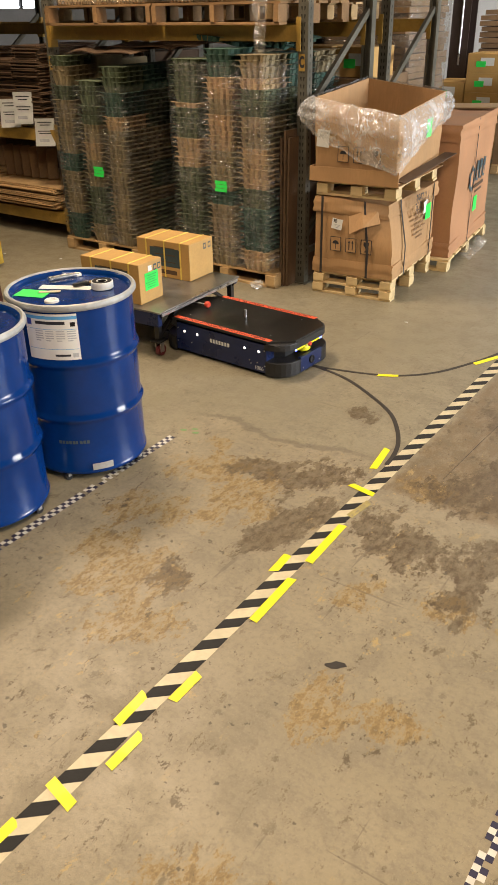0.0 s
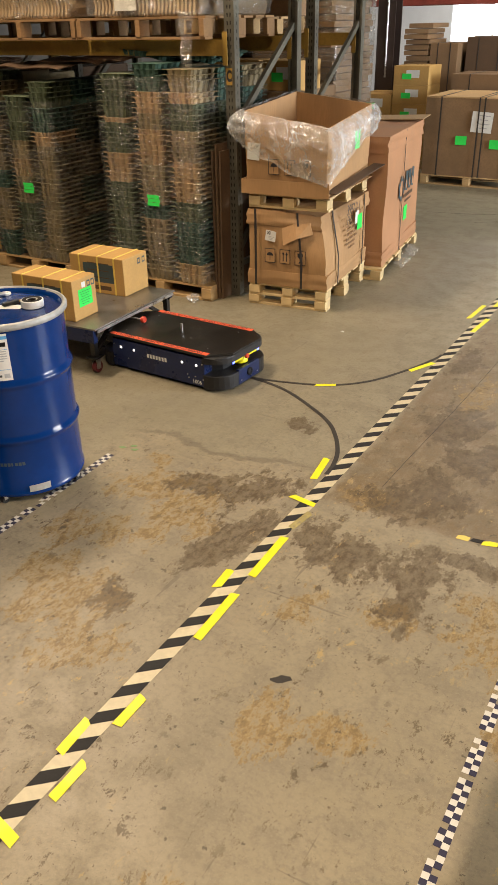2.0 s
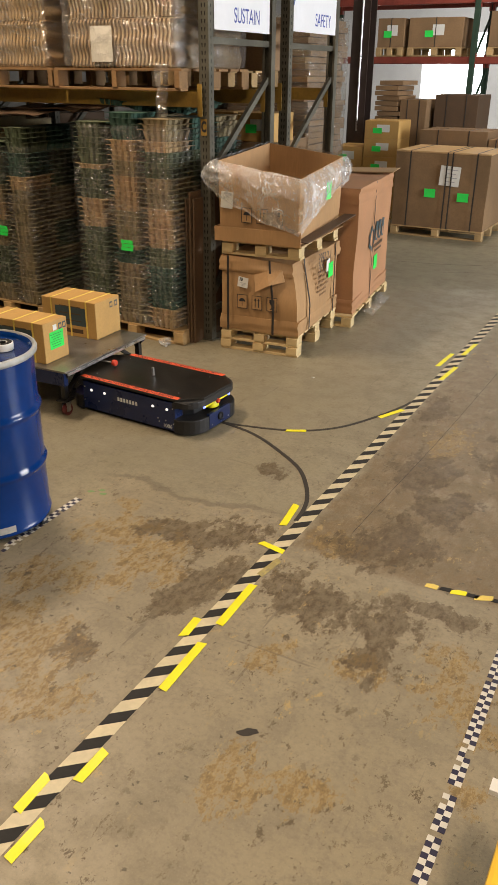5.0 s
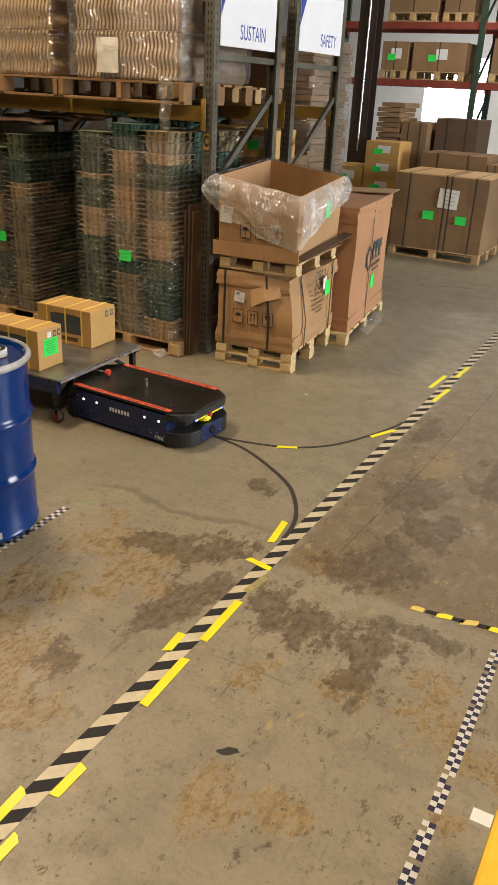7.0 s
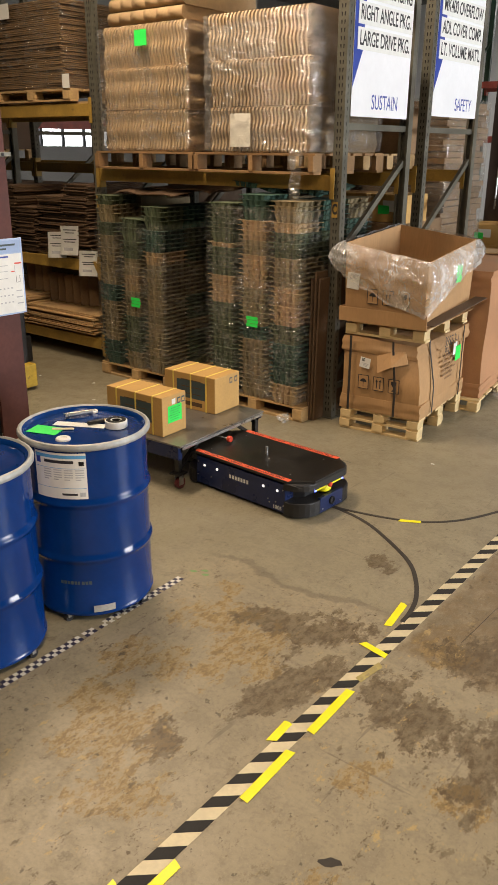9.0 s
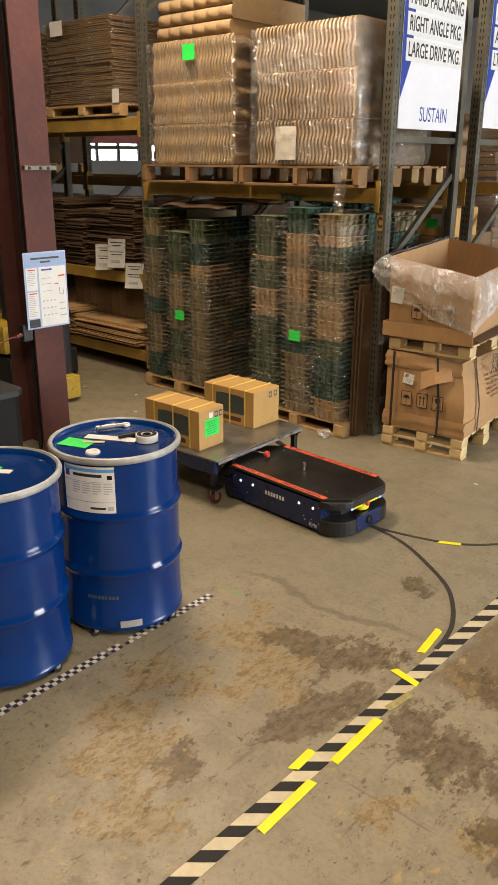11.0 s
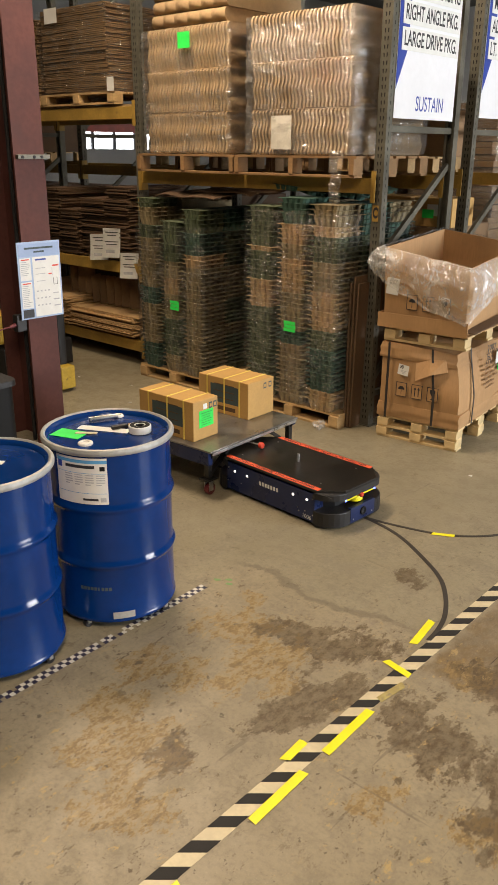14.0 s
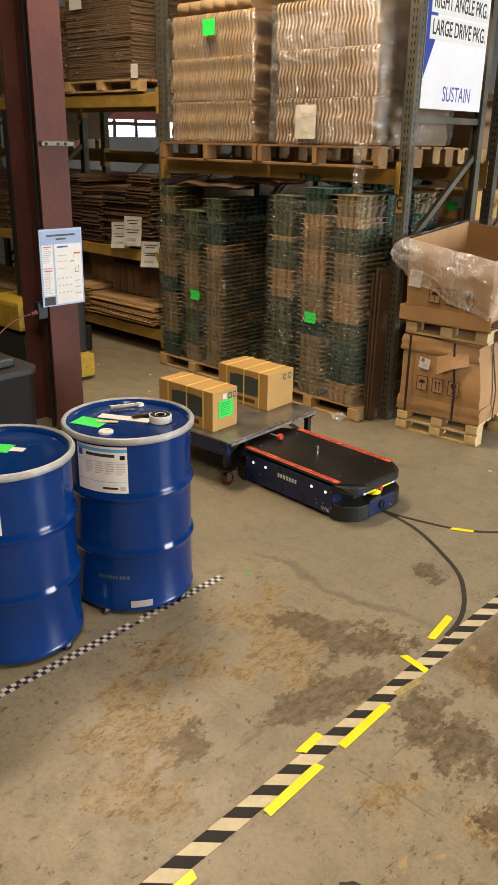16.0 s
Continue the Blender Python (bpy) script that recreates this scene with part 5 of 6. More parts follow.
def handling_marks(parent, x0, y, z, s=0.075, gap=0.11):
    for k in range(3):
        m = plate(parent, "handling_mark", s, s * 1.25, "ink", on_front(x0 + gap * k, y, z), 0.0008, "printed handling mark")
        plate(m, "ground", s * 0.88, s * 1.15, "board", pose(0, 0, 0.0009), 0.0003)
        g = pose(0, 0, 0.0013)
        if k == 0:
            part("symbol", prism([(s * 0.3 * math.cos(radians(a)), s * 0.3 * math.sin(radians(a))) for a in range(0, 181, 20)], 0, 0.0004), "ink", m, m=g)
            plate(m, "symbol", s * 0.05, s * 0.5, "ink", g @ pose(0, -s * 0.2, 0), 0.0004)
        elif k == 1:
            for dx in (-0.16, 0.16):
                part("symbol", prism([(s * (dx - 0.04), -s * 0.4), (s * (dx + 0.04), -s * 0.4), (s * (dx + 0.04), s * 0.2), (s * (dx + 0.12), s * 0.2), (s * dx, s * 0.42), (s * (dx - 0.12), s * 0.2), (s * (dx - 0.04), s * 0.2)], 0, 0.0004), "ink", m, m=g)
        else:
            part("symbol", prism([(-s * 0.2, -s * 0.45), (s * 0.2, -s * 0.45), (s * 0.04, -s * 0.3), (s * 0.04, -s * 0.1), (s * 0.24, s * 0.15), (s * 0.24, s * 0.42), (-s * 0.24, s * 0.42), (-s * 0.24, s * 0.15), (-s * 0.04, -s * 0.1), (-s * 0.04, -s * 0.3)], 0, 0.0004), "ink", m, m=g)


PX, PY, PW, PD, PT = -2.867, 5.689, 0.655, 0.985, 5.5


def crush(bm, dz=0.0):
    """Caves in the upper front corner of the crushed carton; dz lifts the mesh to its height first."""
    for v in bm.verts:
        v.co.z += dz
        u = max(0.0, min(1.0, (v.co.x / PW + 0.5 - 0.25) / 0.75)) * max(0.0, min(1.0, (0.5 - v.co.y / PD) / 0.6 - 0.35))
        k = u * max(0.0, min(1.0, (v.co.z - 0.22) / 0.33))
        v.co += Vector((-0.10 * k, 0.10 * k, -0.04 * k))
    return bm


def strap_bar(bounds, along, cuts=10):
    """A thin strap cut into short lengths, so that it can follow a bent wall."""
    bm = boxed(*bounds)
    es = [e for e in bm.edges if abs((e.verts[0].co - e.verts[1].co)[along]) > 0.1]
    bmesh.ops.subdivide_edges(bm, edges=es, cuts=cuts)
    return bm


def hoop(parent, x, w, h, d, z0=0.0):
    bm = bmesh.new()
    box(bm, x - 0.009, x + 0.009, -d / 2 - 0.03, -d / 2 - 0.027, z0, h)
    box(bm, x - 0.009, x + 0.009, -d / 2 - 0.03, d / 2 + 0.01, h + 0.004, h + 0.007)
    part("strap", bm, "strap_black", parent, "black packing strap")


pallet(pose(PX, PY, 0, 0, 0, PT), PW, PD, 0.172, "wood_pale", "double-deck fresh pine pallet under a crushed carton", tiers=2)
crate = thing("crushed_carton", pose(PX, PY, 0.173, 0, 0, PT), "crushed brown carton with torn corner and black straps", "carton")
part("body", crush(bulged_box(PW - 0.02, PD - 0.03, 0.57, 0.045, 4)), "board", crate, smooth=True)
part("base_tray", crush(bulged_box(PW + 0.005, PD - 0.005, 0.11, 0.012, 9)), "board", crate, "shallow cardboard tray round the foot", smooth=True)
part("lid", crush(bulged_box(PW + 0.01, PD - 0.0, 0.11, 0.015, 14), 0.462), "board", crate, "caved-in cardboard lid", smooth=True)
bm = bmesh.new()
flap = [(-0.02, 0.455), (0.10, 0.50), (0.24, 0.52), (0.25, 0.43), (0.12, 0.395), (0.00, 0.335)]
a = [bm.verts.new((x, -PD / 2 - 0.018 - 0.045 * (i in (4, 5)), z)) for i, (x, z) in enumerate(flap)]
b = [bm.verts.new((v.co.x, v.co.y + 0.006, v.co.z)) for v in a]
bm.faces.new(a)
bm.faces.new(list(reversed(b)))
for i in range(len(a)):
    bm.faces.new((a[i], b[i], b[(i + 1) % len(a)], a[(i + 1) % len(a)]))
part("torn_flap", crush(bm), "board", crate, "torn cardboard flap")
for x in (-0.25, 0.13):
    part("strap", crush(strap_bar((x - 0.009, x + 0.009, -PD / 2 - 0.026, -PD / 2 - 0.023, 0.0, 0.585), 2)), "strap_black", crate, "black packing strap")
for y in (-0.27, 0.34):
    part("strap", crush(strap_bar((PW / 2 + 0.016, PW / 2 + 0.019, y - 0.009, y + 0.009, 0.0, 0.585), 2)), "strap_black", crate, "black packing strap")
code = plate(crate, "paper_label", 0.085, 0.08, "paper", on_front(-0.13, -PD / 2 - 0.010, 0.385, -8), 0.001, "white label with a square code")
for k in range(9):
    plate(code, "print", 0.007, 0.007, "ink", pose(-0.026 + 0.009 * (k % 3) + 0.002 * (k % 2), 0.012 + 0.009 * (k // 3), 0.0011), 0.0004)
for k in range(3):
    plate(code, "print", 0.05 - 0.012 * k, 0.004, "print", pose(0.005, -0.006 - 0.01 * k, 0.0011), 0.0004)
handling_marks(crate, -0.135, -PD / 2 - 0.0115, 0.235, 0.088, 0.125)
SIDE = PW / 2 + 0.0135
green_note(crate, on_side(SIDE + 0.001, 0.24, 0.38), 0.12, 0.12)
plate(crate, "paper_label", 0.08, 0.10, "paper", on_side(SIDE, 0.165, 0.43), 0.001, "white label")
for k, (w, z) in enumerate(((0.25, 0.40), (0.30, 0.365), (0.22, 0.325), (0.30, 0.29), (0.24, 0.255), (0.17, 0.22))):
    for i in range(3):
        plate(crate, "print", w * 0.27, 0.014, "board_print", on_side(SIDE - 0.002, 0.03 + w * 0.34 * (i - 1) + 0.03 * (k % 2), z), 0.0004)
lettering("handwriting", "3997-2-1", 0.115, "ink", crate, on_side(SIDE + 0.006, 0.06, 0.515, -3), squeeze=0.80)
lettering("handwriting", "PH1", 0.095, "ink", crate, on_side(SIDE + 0.004, -0.02, 0.44, -5), squeeze=0.85)

pallet(pose(PX, PY, 0.758, 0, 0, PT), PW - 0.01, PD - 0.02, 0.105, "wood_pale", "fresh pine pallet between two cartons")
carton = thing("open_carton", pose(PX - 0.005, PY - 0.01, 0.864, 0, 0, PT - 1.0), "open empty brown carton with a plastic liner over its rim", "carton")
tray = bmesh.new()
tx, ty = 0.352, 0.505
for x0, x1, y0, y1 in ((-tx, tx, -ty, -ty + 0.007), (-tx, tx, ty - 0.007, ty), (-tx, -tx + 0.007, -ty + 0.007, ty - 0.007)):
    box(tray, x0, x1, y0, y1, 0, 0.105)
box(tray, -tx + 0.007, tx, -ty + 0.007, ty - 0.007, 0, 0.006)
part("base_tray", tray, "board", carton, "flattened cardboard tray")
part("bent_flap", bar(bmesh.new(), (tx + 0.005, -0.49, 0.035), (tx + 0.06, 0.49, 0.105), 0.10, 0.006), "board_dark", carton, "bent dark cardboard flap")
ow, od = 0.635, 0.945


def rim(x, y):
    """Height of the carton's uneven rim over a place inside it."""
    u, v = max(0, min(1, x / ow + 0.5)), max(0, min(1, y / od + 0.5))
    return (0.575 * (1 - u) + 0.475 * u) * (1 - v) + (0.635 * (1 - u) + 0.555 * u) * v


def wall_panel(name, x0, x1, y0, y1):
    bm = boxed(x0, x1, y0, y1, 0.006, 1.0, bevel=0.002)
    for v in bm.verts:
        if v.co.z > 0.3:
            x, y = v.co.x, v.co.y
            v.co = (x * 1.03, y * 1.03, rim(x, y) - (1.0 - v.co.z))
    bmesh.ops.subdivide_edges(bm, edges=bm.edges[:], cuts=5, use_grid_fill=True)
    for v in bm.verts:
        k = math.sin(math.pi * min(1, v.co.z / 0.55))
        q = 0.010 * k * noise.noise((v.co.x * 3, v.co.y * 3, v.co.z * 4))
        v.co += Vector((q if x1 - x0 < 0.1 else 0, q if y1 - y0 < 0.1 else 0, 0))
    part(name, bm, "board", carton)


wall_panel("front_wall", -ow / 2, ow / 2, -od / 2, -od / 2 + 0.008)
wall_panel("back_wall", -ow / 2, ow / 2, od / 2 - 0.008, od / 2)
wall_panel("side_wall", -ow / 2, -ow / 2 + 0.008, -od / 2 + 0.009, od / 2 - 0.009)
wall_panel("side_wall", ow / 2 - 0.008, ow / 2, -od / 2 + 0.009, od / 2 - 0.009)
part("bottom", boxed(-ow / 2 + 0.009, ow / 2 - 0.009, -od / 2 + 0.009, od / 2 - 0.009, 0.007, 0.013), "board", carton)
# the liner comes over the rim and hangs outside in a loose, crumpled skirt, its hem tucked back in
bm = bmesh.new()
rows = 22
loop = rounded_loop(ow + 0.025, od + 0.025, 0.03, 44)
rings = []
for k in range(rows + 1):
    u = k / rows
    ring = []
    for x, y in loop:
        drop = 0.23 + 0.15 * max(0.0, 1 - math.hypot(x - ow / 2, y + od / 2) / 0.8) + 0.04 * noise.noise((x * 3, y * 3, 3)) + 0.03 * noise.noise((x * 9, y * 9, 1))
        out = 0.012 + 0.068 * math.sin(math.pi * min(1.0, u * 1.05) ** 0.8) * (1 + 0.6 * noise.noise((x * 4, y * 4, 5)))
        out += min(1.0, 3 * u) * (0.022 * noise.noise((x * 11, y * 11, u * 5)) + 0.012 * noise.noise((x * 27, y * 27, u * 11)))
        k2 = 1 + max(0.006, out) / 0.42
        ring.append(bm.verts.new((x * k2 * 1.03, y * k2 * 1.03, rim(x, y) + 0.010 + 0.010 * noise.noise((x * 10, y * 10, 9)) - drop * u)))
    rings.append(ring)
n = len(loop)
for ra, rb in zip(rings, rings[1:]):
    for i in range(n):
        bm.faces.new((ra[i], ra[(i + 1) % n], rb[(i + 1) % n], rb[i]))
part("liner", bm, "liner", carton, "clear crumpled plastic liner", smooth=True)
handling_marks(carton, -0.09, -od / 2 - 0.017, 0.20, 0.088, 0.125)
plate(carton, "paper_label", 0.10, 0.12, "paper", on_front(-0.255, -od / 2 - 0.014, 0.30, -4), 0.001, "white label with fine print")
green_note(carton, on_side(ow / 2 + 0.016, 0.14, 0.33), 0.11, 0.13)

TCX, TCY, TT = -2.868, 6.912, 7.5
tw, td, th = 0.63, 1.34, 1.05
pallet(pose(TCX + 0.01, TCY - 0.02, 0, 0, 0, TT), tw + 0.03, td + 0.14, 0.10, "wood_pale", "fresh pine pallet with torn film under a tall carton")
tall = thing("tall_carton", pose(TCX, TCY, 0.101, 0, 0, TT), "tall reddish carton with a fitted lid and dark printed mark", "carton")
part("body", bulged_box(tw, td, th, 0.008, 23), "board_red", tall, smooth=True)
part("lid", bulged_box(tw + 0.02, td + 0.02, 0.13, 0.004, 25), "board_red", tall, "shallow cardboard lid", m=pose(0, 0, th - 0.115), smooth=True)
part("base_tray", bulged_box(tw + 0.014, td + 0.014, 0.12, 0.004, 27), "board_red", tall, "shallow cardboard foot tray", smooth=True)
part("loose_flap", boxed(-0.33, 0.37, 0.40, 0.74, 0, 0.007), "board_light", tall, "loose cardboard flap", m=pose(0, 0, th + 0.018, 1, -2, 0))
gear = []
for i in range(24):
    r = 0.115 if (i // 2) % 2 else 0.085
    an = 2 * math.pi * i / 24
    gear.append((r * math.cos(an), r * math.sin(an)))
g = part("emblem", prism(gear, 0, 0.0008), "panel_ink", tall, "dark printed wheel mark", m=on_side(tw / 2 + 0.009, -0.10, 0.56))
part("ground", prism([(0.055 * math.cos(radians(a)), 0.068 * math.sin(radians(a))) for a in range(0, 360, 20)], 0.0009, 0.0013), "board_red", g)
for k in range(3):
    plate(tall, "printed_mark", 0.09, 0.17, "panel_ink", on_side(tw / 2 + 0.007, 0.10 + 0.125 * k, 0.60) @ pose(0, 0, 0, 0, 0, -8), 0.0008, "dark printed block")
    plate(tall, "ground", 0.035, 0.07, "board_red", on_side(tw / 2 + 0.0082, 0.10 + 0.125 * k, 0.57), 0.0004)
plate(tall, "print", 0.36, 0.03, "board_dark", on_side(tw / 2 + 0.007, 0.20, 0.47), 0.0006)
plate(tall, "print", 0.26, 0.02, "board_dark", on_side(tw / 2 + 0.007, 0.20, 0.42), 0.0006)
green_note(tall, on_side(tw / 2 + 0.008, 0.12, 0.31), 0.13, 0.13)
for x in (-0.06,):
    part("strap", boxed(tw / 2 + 0.012, tw / 2 + 0.014, x - 0.008, x + 0.008, 0.0, th + 0.01), "strap_black", tall, "thin packing strap")
bm = bmesh.new()
bmesh.ops.create_grid(bm, x_segments=8, y_segments=26, size=0.5)
for v in bm.verts:
    x, y = v.co.x * 0.10, v.co.y * 0.75
    v.co = (x, y, 0.05 + 0.04 * noise.noise((x * 20, y * 14, 2)) - 0.4 * x)
scrap = tagged(new("film_scrap", mesh_of("film_scrap", bm, "film_heavy", True)), label="torn clear film scrap trailing from a pallet", category="film scrap")
scrap.matrix_basis = pose(-2.47, 6.95, 0.0, 0, 0, TT)

bm = bmesh.new()
bmesh.ops.create_icosphere(bm, subdivisions=3, radius=0.038)
for v in bm.verts:
    v.co *= 1 + 1.3 * noise.noise(v.co * 45)
    v.co.z = max(0.002, v.co.z * 0.9 + 0.03)
knot = tagged(new("film_knot", mesh_of("film_knot", bm, "liner", True)), label="crumpled knot of clear film by a pallet foot", category="film scrap")
knot.matrix_basis = pose(-3.56, 4.99, 0)

# ---- maroon column with its notice, and what stands beside it ----
col = thing("steel_column", pose(-4.9, 3.384, 0), "maroon painted steel building column with a notice on it", "column")
part("flange", boxed(-0.016, 0.0, -0.12, 0.12, 0, 6.2, bevel=0.002), "column", col)
part("web", boxed(-0.34, -0.016, -0.006, 0.006, 0, 6.2), "column", col)
part("flange", boxed(-0.356, -0.34, -0.12, 0.12, 0, 6.2, bevel=0.002), "column", col)
part("conduit", rodded((-0.10, -0.09, 0.0), (-0.10, -0.09, 6.2), 0.014), "dark_metal", col, "dark conduit inside the column")
part("bracket", boxed(0.001, 0.03, -0.105, 0.15, 2.022, 2.052, bevel=0.003), "upright", col, "slotted zinc bracket")
for y in (-0.07, 0.02, 0.08):
    part("bolt", rodded((0.03, y, 2.036), (0.036, y, 2.036), 0.010, 12), "dark_metal", col)
part("outlet_box", boxed(-0.075, -0.017, -0.20, -0.121, 0.86, 0.98, bevel=0.006), "black", col, "black outlet box")
plug = part("plug", rodded((-0.045, -0.20, 0.91), (-0.045, -0.245, 0.90), 0.016, 14, 0.011), "caster", col, "dark red plug with its cable")
for k in range(8):
    u, v = k / 8, (k + 1) / 8
    part("cable", rodded((-0.045, -0.245 - 0.30 * u, 0.90 - 0.13 * u * u), (-0.045, -0.245 - 0.30 * v, 0.90 - 0.13 * v * v), 0.005, 8), "caster", plug)
notice = thing("notice_sheet", pose(-4.896, 3.388, 1.212), "white notice sheet with blue border fixed to a column", "notice")
nm = on_side(0, 0, 0) @ pose(0, 0, 0, 0, 0, -0.5)
part("sheet", boxed(-0.177, 0.177, -0.268, 0.268, 0, 0.005, bevel=0.002), "pale_blue", notice, "blue bordered sheet", m=nm)
plate(notice, "title_band", 0.335, 0.085, "title_blue", nm @ pose(0, 0.212, 0.0055), 0.0008)
plate(notice, "print", 0.235, 0.013, "panel_ink", nm @ pose(0, 0.224, 0.0064), 0.0004)
plate(notice, "print", 0.085, 0.012, "panel_ink", nm @ pose(0, 0.198, 0.0064), 0.0004)
for zc, h, n in ((0.082, 0.155, 8), (-0.098, 0.185, 12)):
    p = plate(notice, "text_panel", 0.088, h, "paper", nm @ pose(-0.117, zc, 0.0055), 0.0008, "white text panel")
    plate(p, "print", 0.066, 0.008, "red", pose(0, h / 2 - 0.012, 0.0009), 0.0004)
    for k in range(n):
        ww = 0.074 * rnd.uniform(0.6, 1.0)
        plate(p, "print", ww, 0.0042, "print", pose(-(0.074 - ww) / 2, h / 2 - 0.028 - 0.0128 * k, 0.0009), 0.0004)
plate(notice, "photo", 0.088, 0.058, "ink", nm @ pose(-0.117, -0.228, 0.0055), 0.0008, "dark printed photograph")
drawing = plate(notice, "plan_panel", 0.222, 0.418, "paper", nm @ pose(0.053, -0.047, 0.0055), 0.0008, "white panel with a floor plan")
plate(drawing, "print", 0.09, 0.011, "sign_blue", pose(-0.045, 0.19, 0.0009), 0.0004)
for x, z, w, h, mt in ((0.075, 0.14, 0.055, 0.010, "red"), (0.03, 0.085, 0.03, 0.008, "red"), (0.047, 0.10, 0.003, 0.06, "print"), (0.085, 0.03, 0.003, 0.05, "ink"), (0.07, 0.006, 0.03, 0.003, "ink"), (0.055, 0.03, 0.003, 0.05, "ink"), (0.07, -0.055, 0.05, 0.006, "print"), (0.07, -0.10, 0.05, 0.008, "print"), (0.075, -0.145, 0.055, 0.008, "print"), (-0.05, 0.13, 0.08, 0.004, "print"), (-0.05, 0.09, 0.08, 0.004, "print"), (-0.05, 0.04, 0.07, 0.004, "print")):
    plate(drawing, "print", w, h, mt, pose(x, z, 0.0009), 0.0004)
for k in range(12):
    plate(drawing, "print", 0.014, 0.010, "print", pose(-0.085 + 0.032 * (k % 4), -0.03 - 0.05 * (k // 4), 0.0009), 0.0004)


def lift_truck():
    """A stand-up truck behind the column: dark body and mast, yellow battery case and corner plate."""
    f = thing("lift_truck", pose(-6.55, 4.5, 0), "yellow and black stand-up lift truck behind a column", "lift truck")
    part("body", boxed(-0.055, 0.20, -0.28, 0.05, 0.03, 0.80, bevel=0.03), "dark_metal", f)
    part("front_panel", boxed(0.201, 0.61, -0.28, -0.20, 0.03, 0.72, bevel=0.02), "black", f)
    part("corner_plate", boxed(0.55, 0.70, -0.34, -0.19, 0.03, 0.24, bevel=0.015), "truck_yellow", f, "yellow corner plate")
    part("battery_case", boxed(-0.75, -0.10, -0.46, 0.20, 0.33, 0.61, bevel=0.04), "truck_yellow", f, "yellow battery case")
    part("skirt", boxed(-0.76, -0.06, -0.44, 0.34, 0.03, 0.295, bevel=0.02), "dark_metal", f)
    for y in (-0.22, 0.10):
        rail = part("mast_rail", boxed(-0.44, -0.36, y - 0.03, y + 0.03, 0.62, 2.3, bevel=0.004), "dark_metal", f)
        part("chain", rodded((-0.33, y, 0.66), (-0.33, y, 2.2), 0.010, 8), "dark_metal", rail)
    for z in (1.2, 2.2):
        part("mast_cross", boxed(-0.43, -0.37, -0.19, 0.07, z, z + 0.07), "dark_metal", f)
    for x in (-0.5, 0.05):
        for y in (-0.2, 0.0):
            part("wheel", rodded((x, y - 0.04, 0.075), (x, y + 0.04, 0.075), 0.075, 20), "black", f)


lift_truck()

binn = thing("waste_bin", pose(-4.44, 2.40, 0.0), "dark grey plastic bin with clutter on its lid", "bin")
part("tub", prism(rounded_rect(0.60, 0.50, 0.06), 0.0, 0.74, 0.01), "grey_plastic", binn, smooth=False)
part("rim", prism(rounded_rect(0.64, 0.54, 0.07), 0.74, 0.775, 0.008), "black", binn, "thick dark rim")
part("tray", boxed(-0.22, 0.22, -0.14, 0.16, 0.776, 0.83, bevel=0.012), "black", binn)
jar = thing("small_jar", pose(-4.36, 2.44, 0.831), "small clear jar with a blue cap", "jar")
part("glass", lathe([(0, 0), (0.03, 0), (0.032, 0.005), (0.032, 0.06), (0.026, 0.068)], 20), "paper", jar, smooth=True)
part("cap", lathe([(0.028, 0.066), (0.029, 0.088), (0, 0.09)], 20), "cyan", jar, "blue screw cap")


# ---- far end of the aisle ----
def far_crate():
    pallet(pose(-3.05, 11.28, 0), 1.28, 1.1, 0.13, "wood", "wooden pallet under a wide strapped carton")
    c = thing("wide_carton", pose(-3.05, 11.28, 0.131), "wide brown strapped carton with white and green labels", "carton")
    part("body", bulged_box(1.26, 1.06, 0.96, 0.006, 41), "crate_dim", c, smooth=True)
    part("lid_cover", boxed(-0.635, 0.635, -0.535, 0.535, 0.955, 0.975, bevel=0.006), "board_light", c, "pale cardboard lid")
    for x in (-0.42, 0.08, 0.15, 0.47):
        hoop(c, x, 1.26, 0.972, 1.06)
    p = plate(c, "paper_label", 0.27, 0.25, "paper", on_front(0.13, -0.552, 0.68, -3), 0.001, "large white shipping label")
    for k in range(4):
        plate(p, "print", 0.16 - 0.05 * (k % 2), 0.009, "print", pose(0.02, 0.08 - 0.05 * k, 0.0011), 0.0004)
    green_note(c, on_front(-0.12, -0.553, 0.45), 0.15, 0.11)
    green_note(c, on_front(0.33, -0.553, 0.42), 0.15, 0.11)


far_crate()


def labelled_carton(x0, x1, y0, y1, z0, z1):
    return plain_carton(x0, x1, y0, y1, z0, z1, "board_gold", "golden carton with a white and a green label", 1, group="golden cartons")


for x0, x1, top, back in ((-5.13, -4.62, 1.02, 12.6), (-4.60, -4.07, 1.40, 12.45)):
    pallet(pose((x0 + x1) / 2, 12.2, 0), x1 - x0, 0.7, 0.12)
    n = max(3, round(top / 0.31))
    for i in range(n):
        h = (top - 0.121) / n
        labelled_carton(x0, x1, 11.9, back, 0.121 + h * i, 0.121 + h * (i + 1) - 0.001)

pc = thing("steel_column", pose(-5.03, 12.72, 0), "dark brown steel building column far down the aisle", "column")
for y in (-0.13, 0.13):
    part("flange", boxed(-0.14, 0.14, y - 0.01, y + 0.01, 0, 6.2), "column_dark", pc)
part("web", boxed(-0.008, 0.008, -0.12, 0.12, 0, 6.2), "column_dark", pc)
part("conduit", rodded((0.03, -0.16, 1.2), (0.03, -0.16, 6.2), 0.014), "zinc", pc)


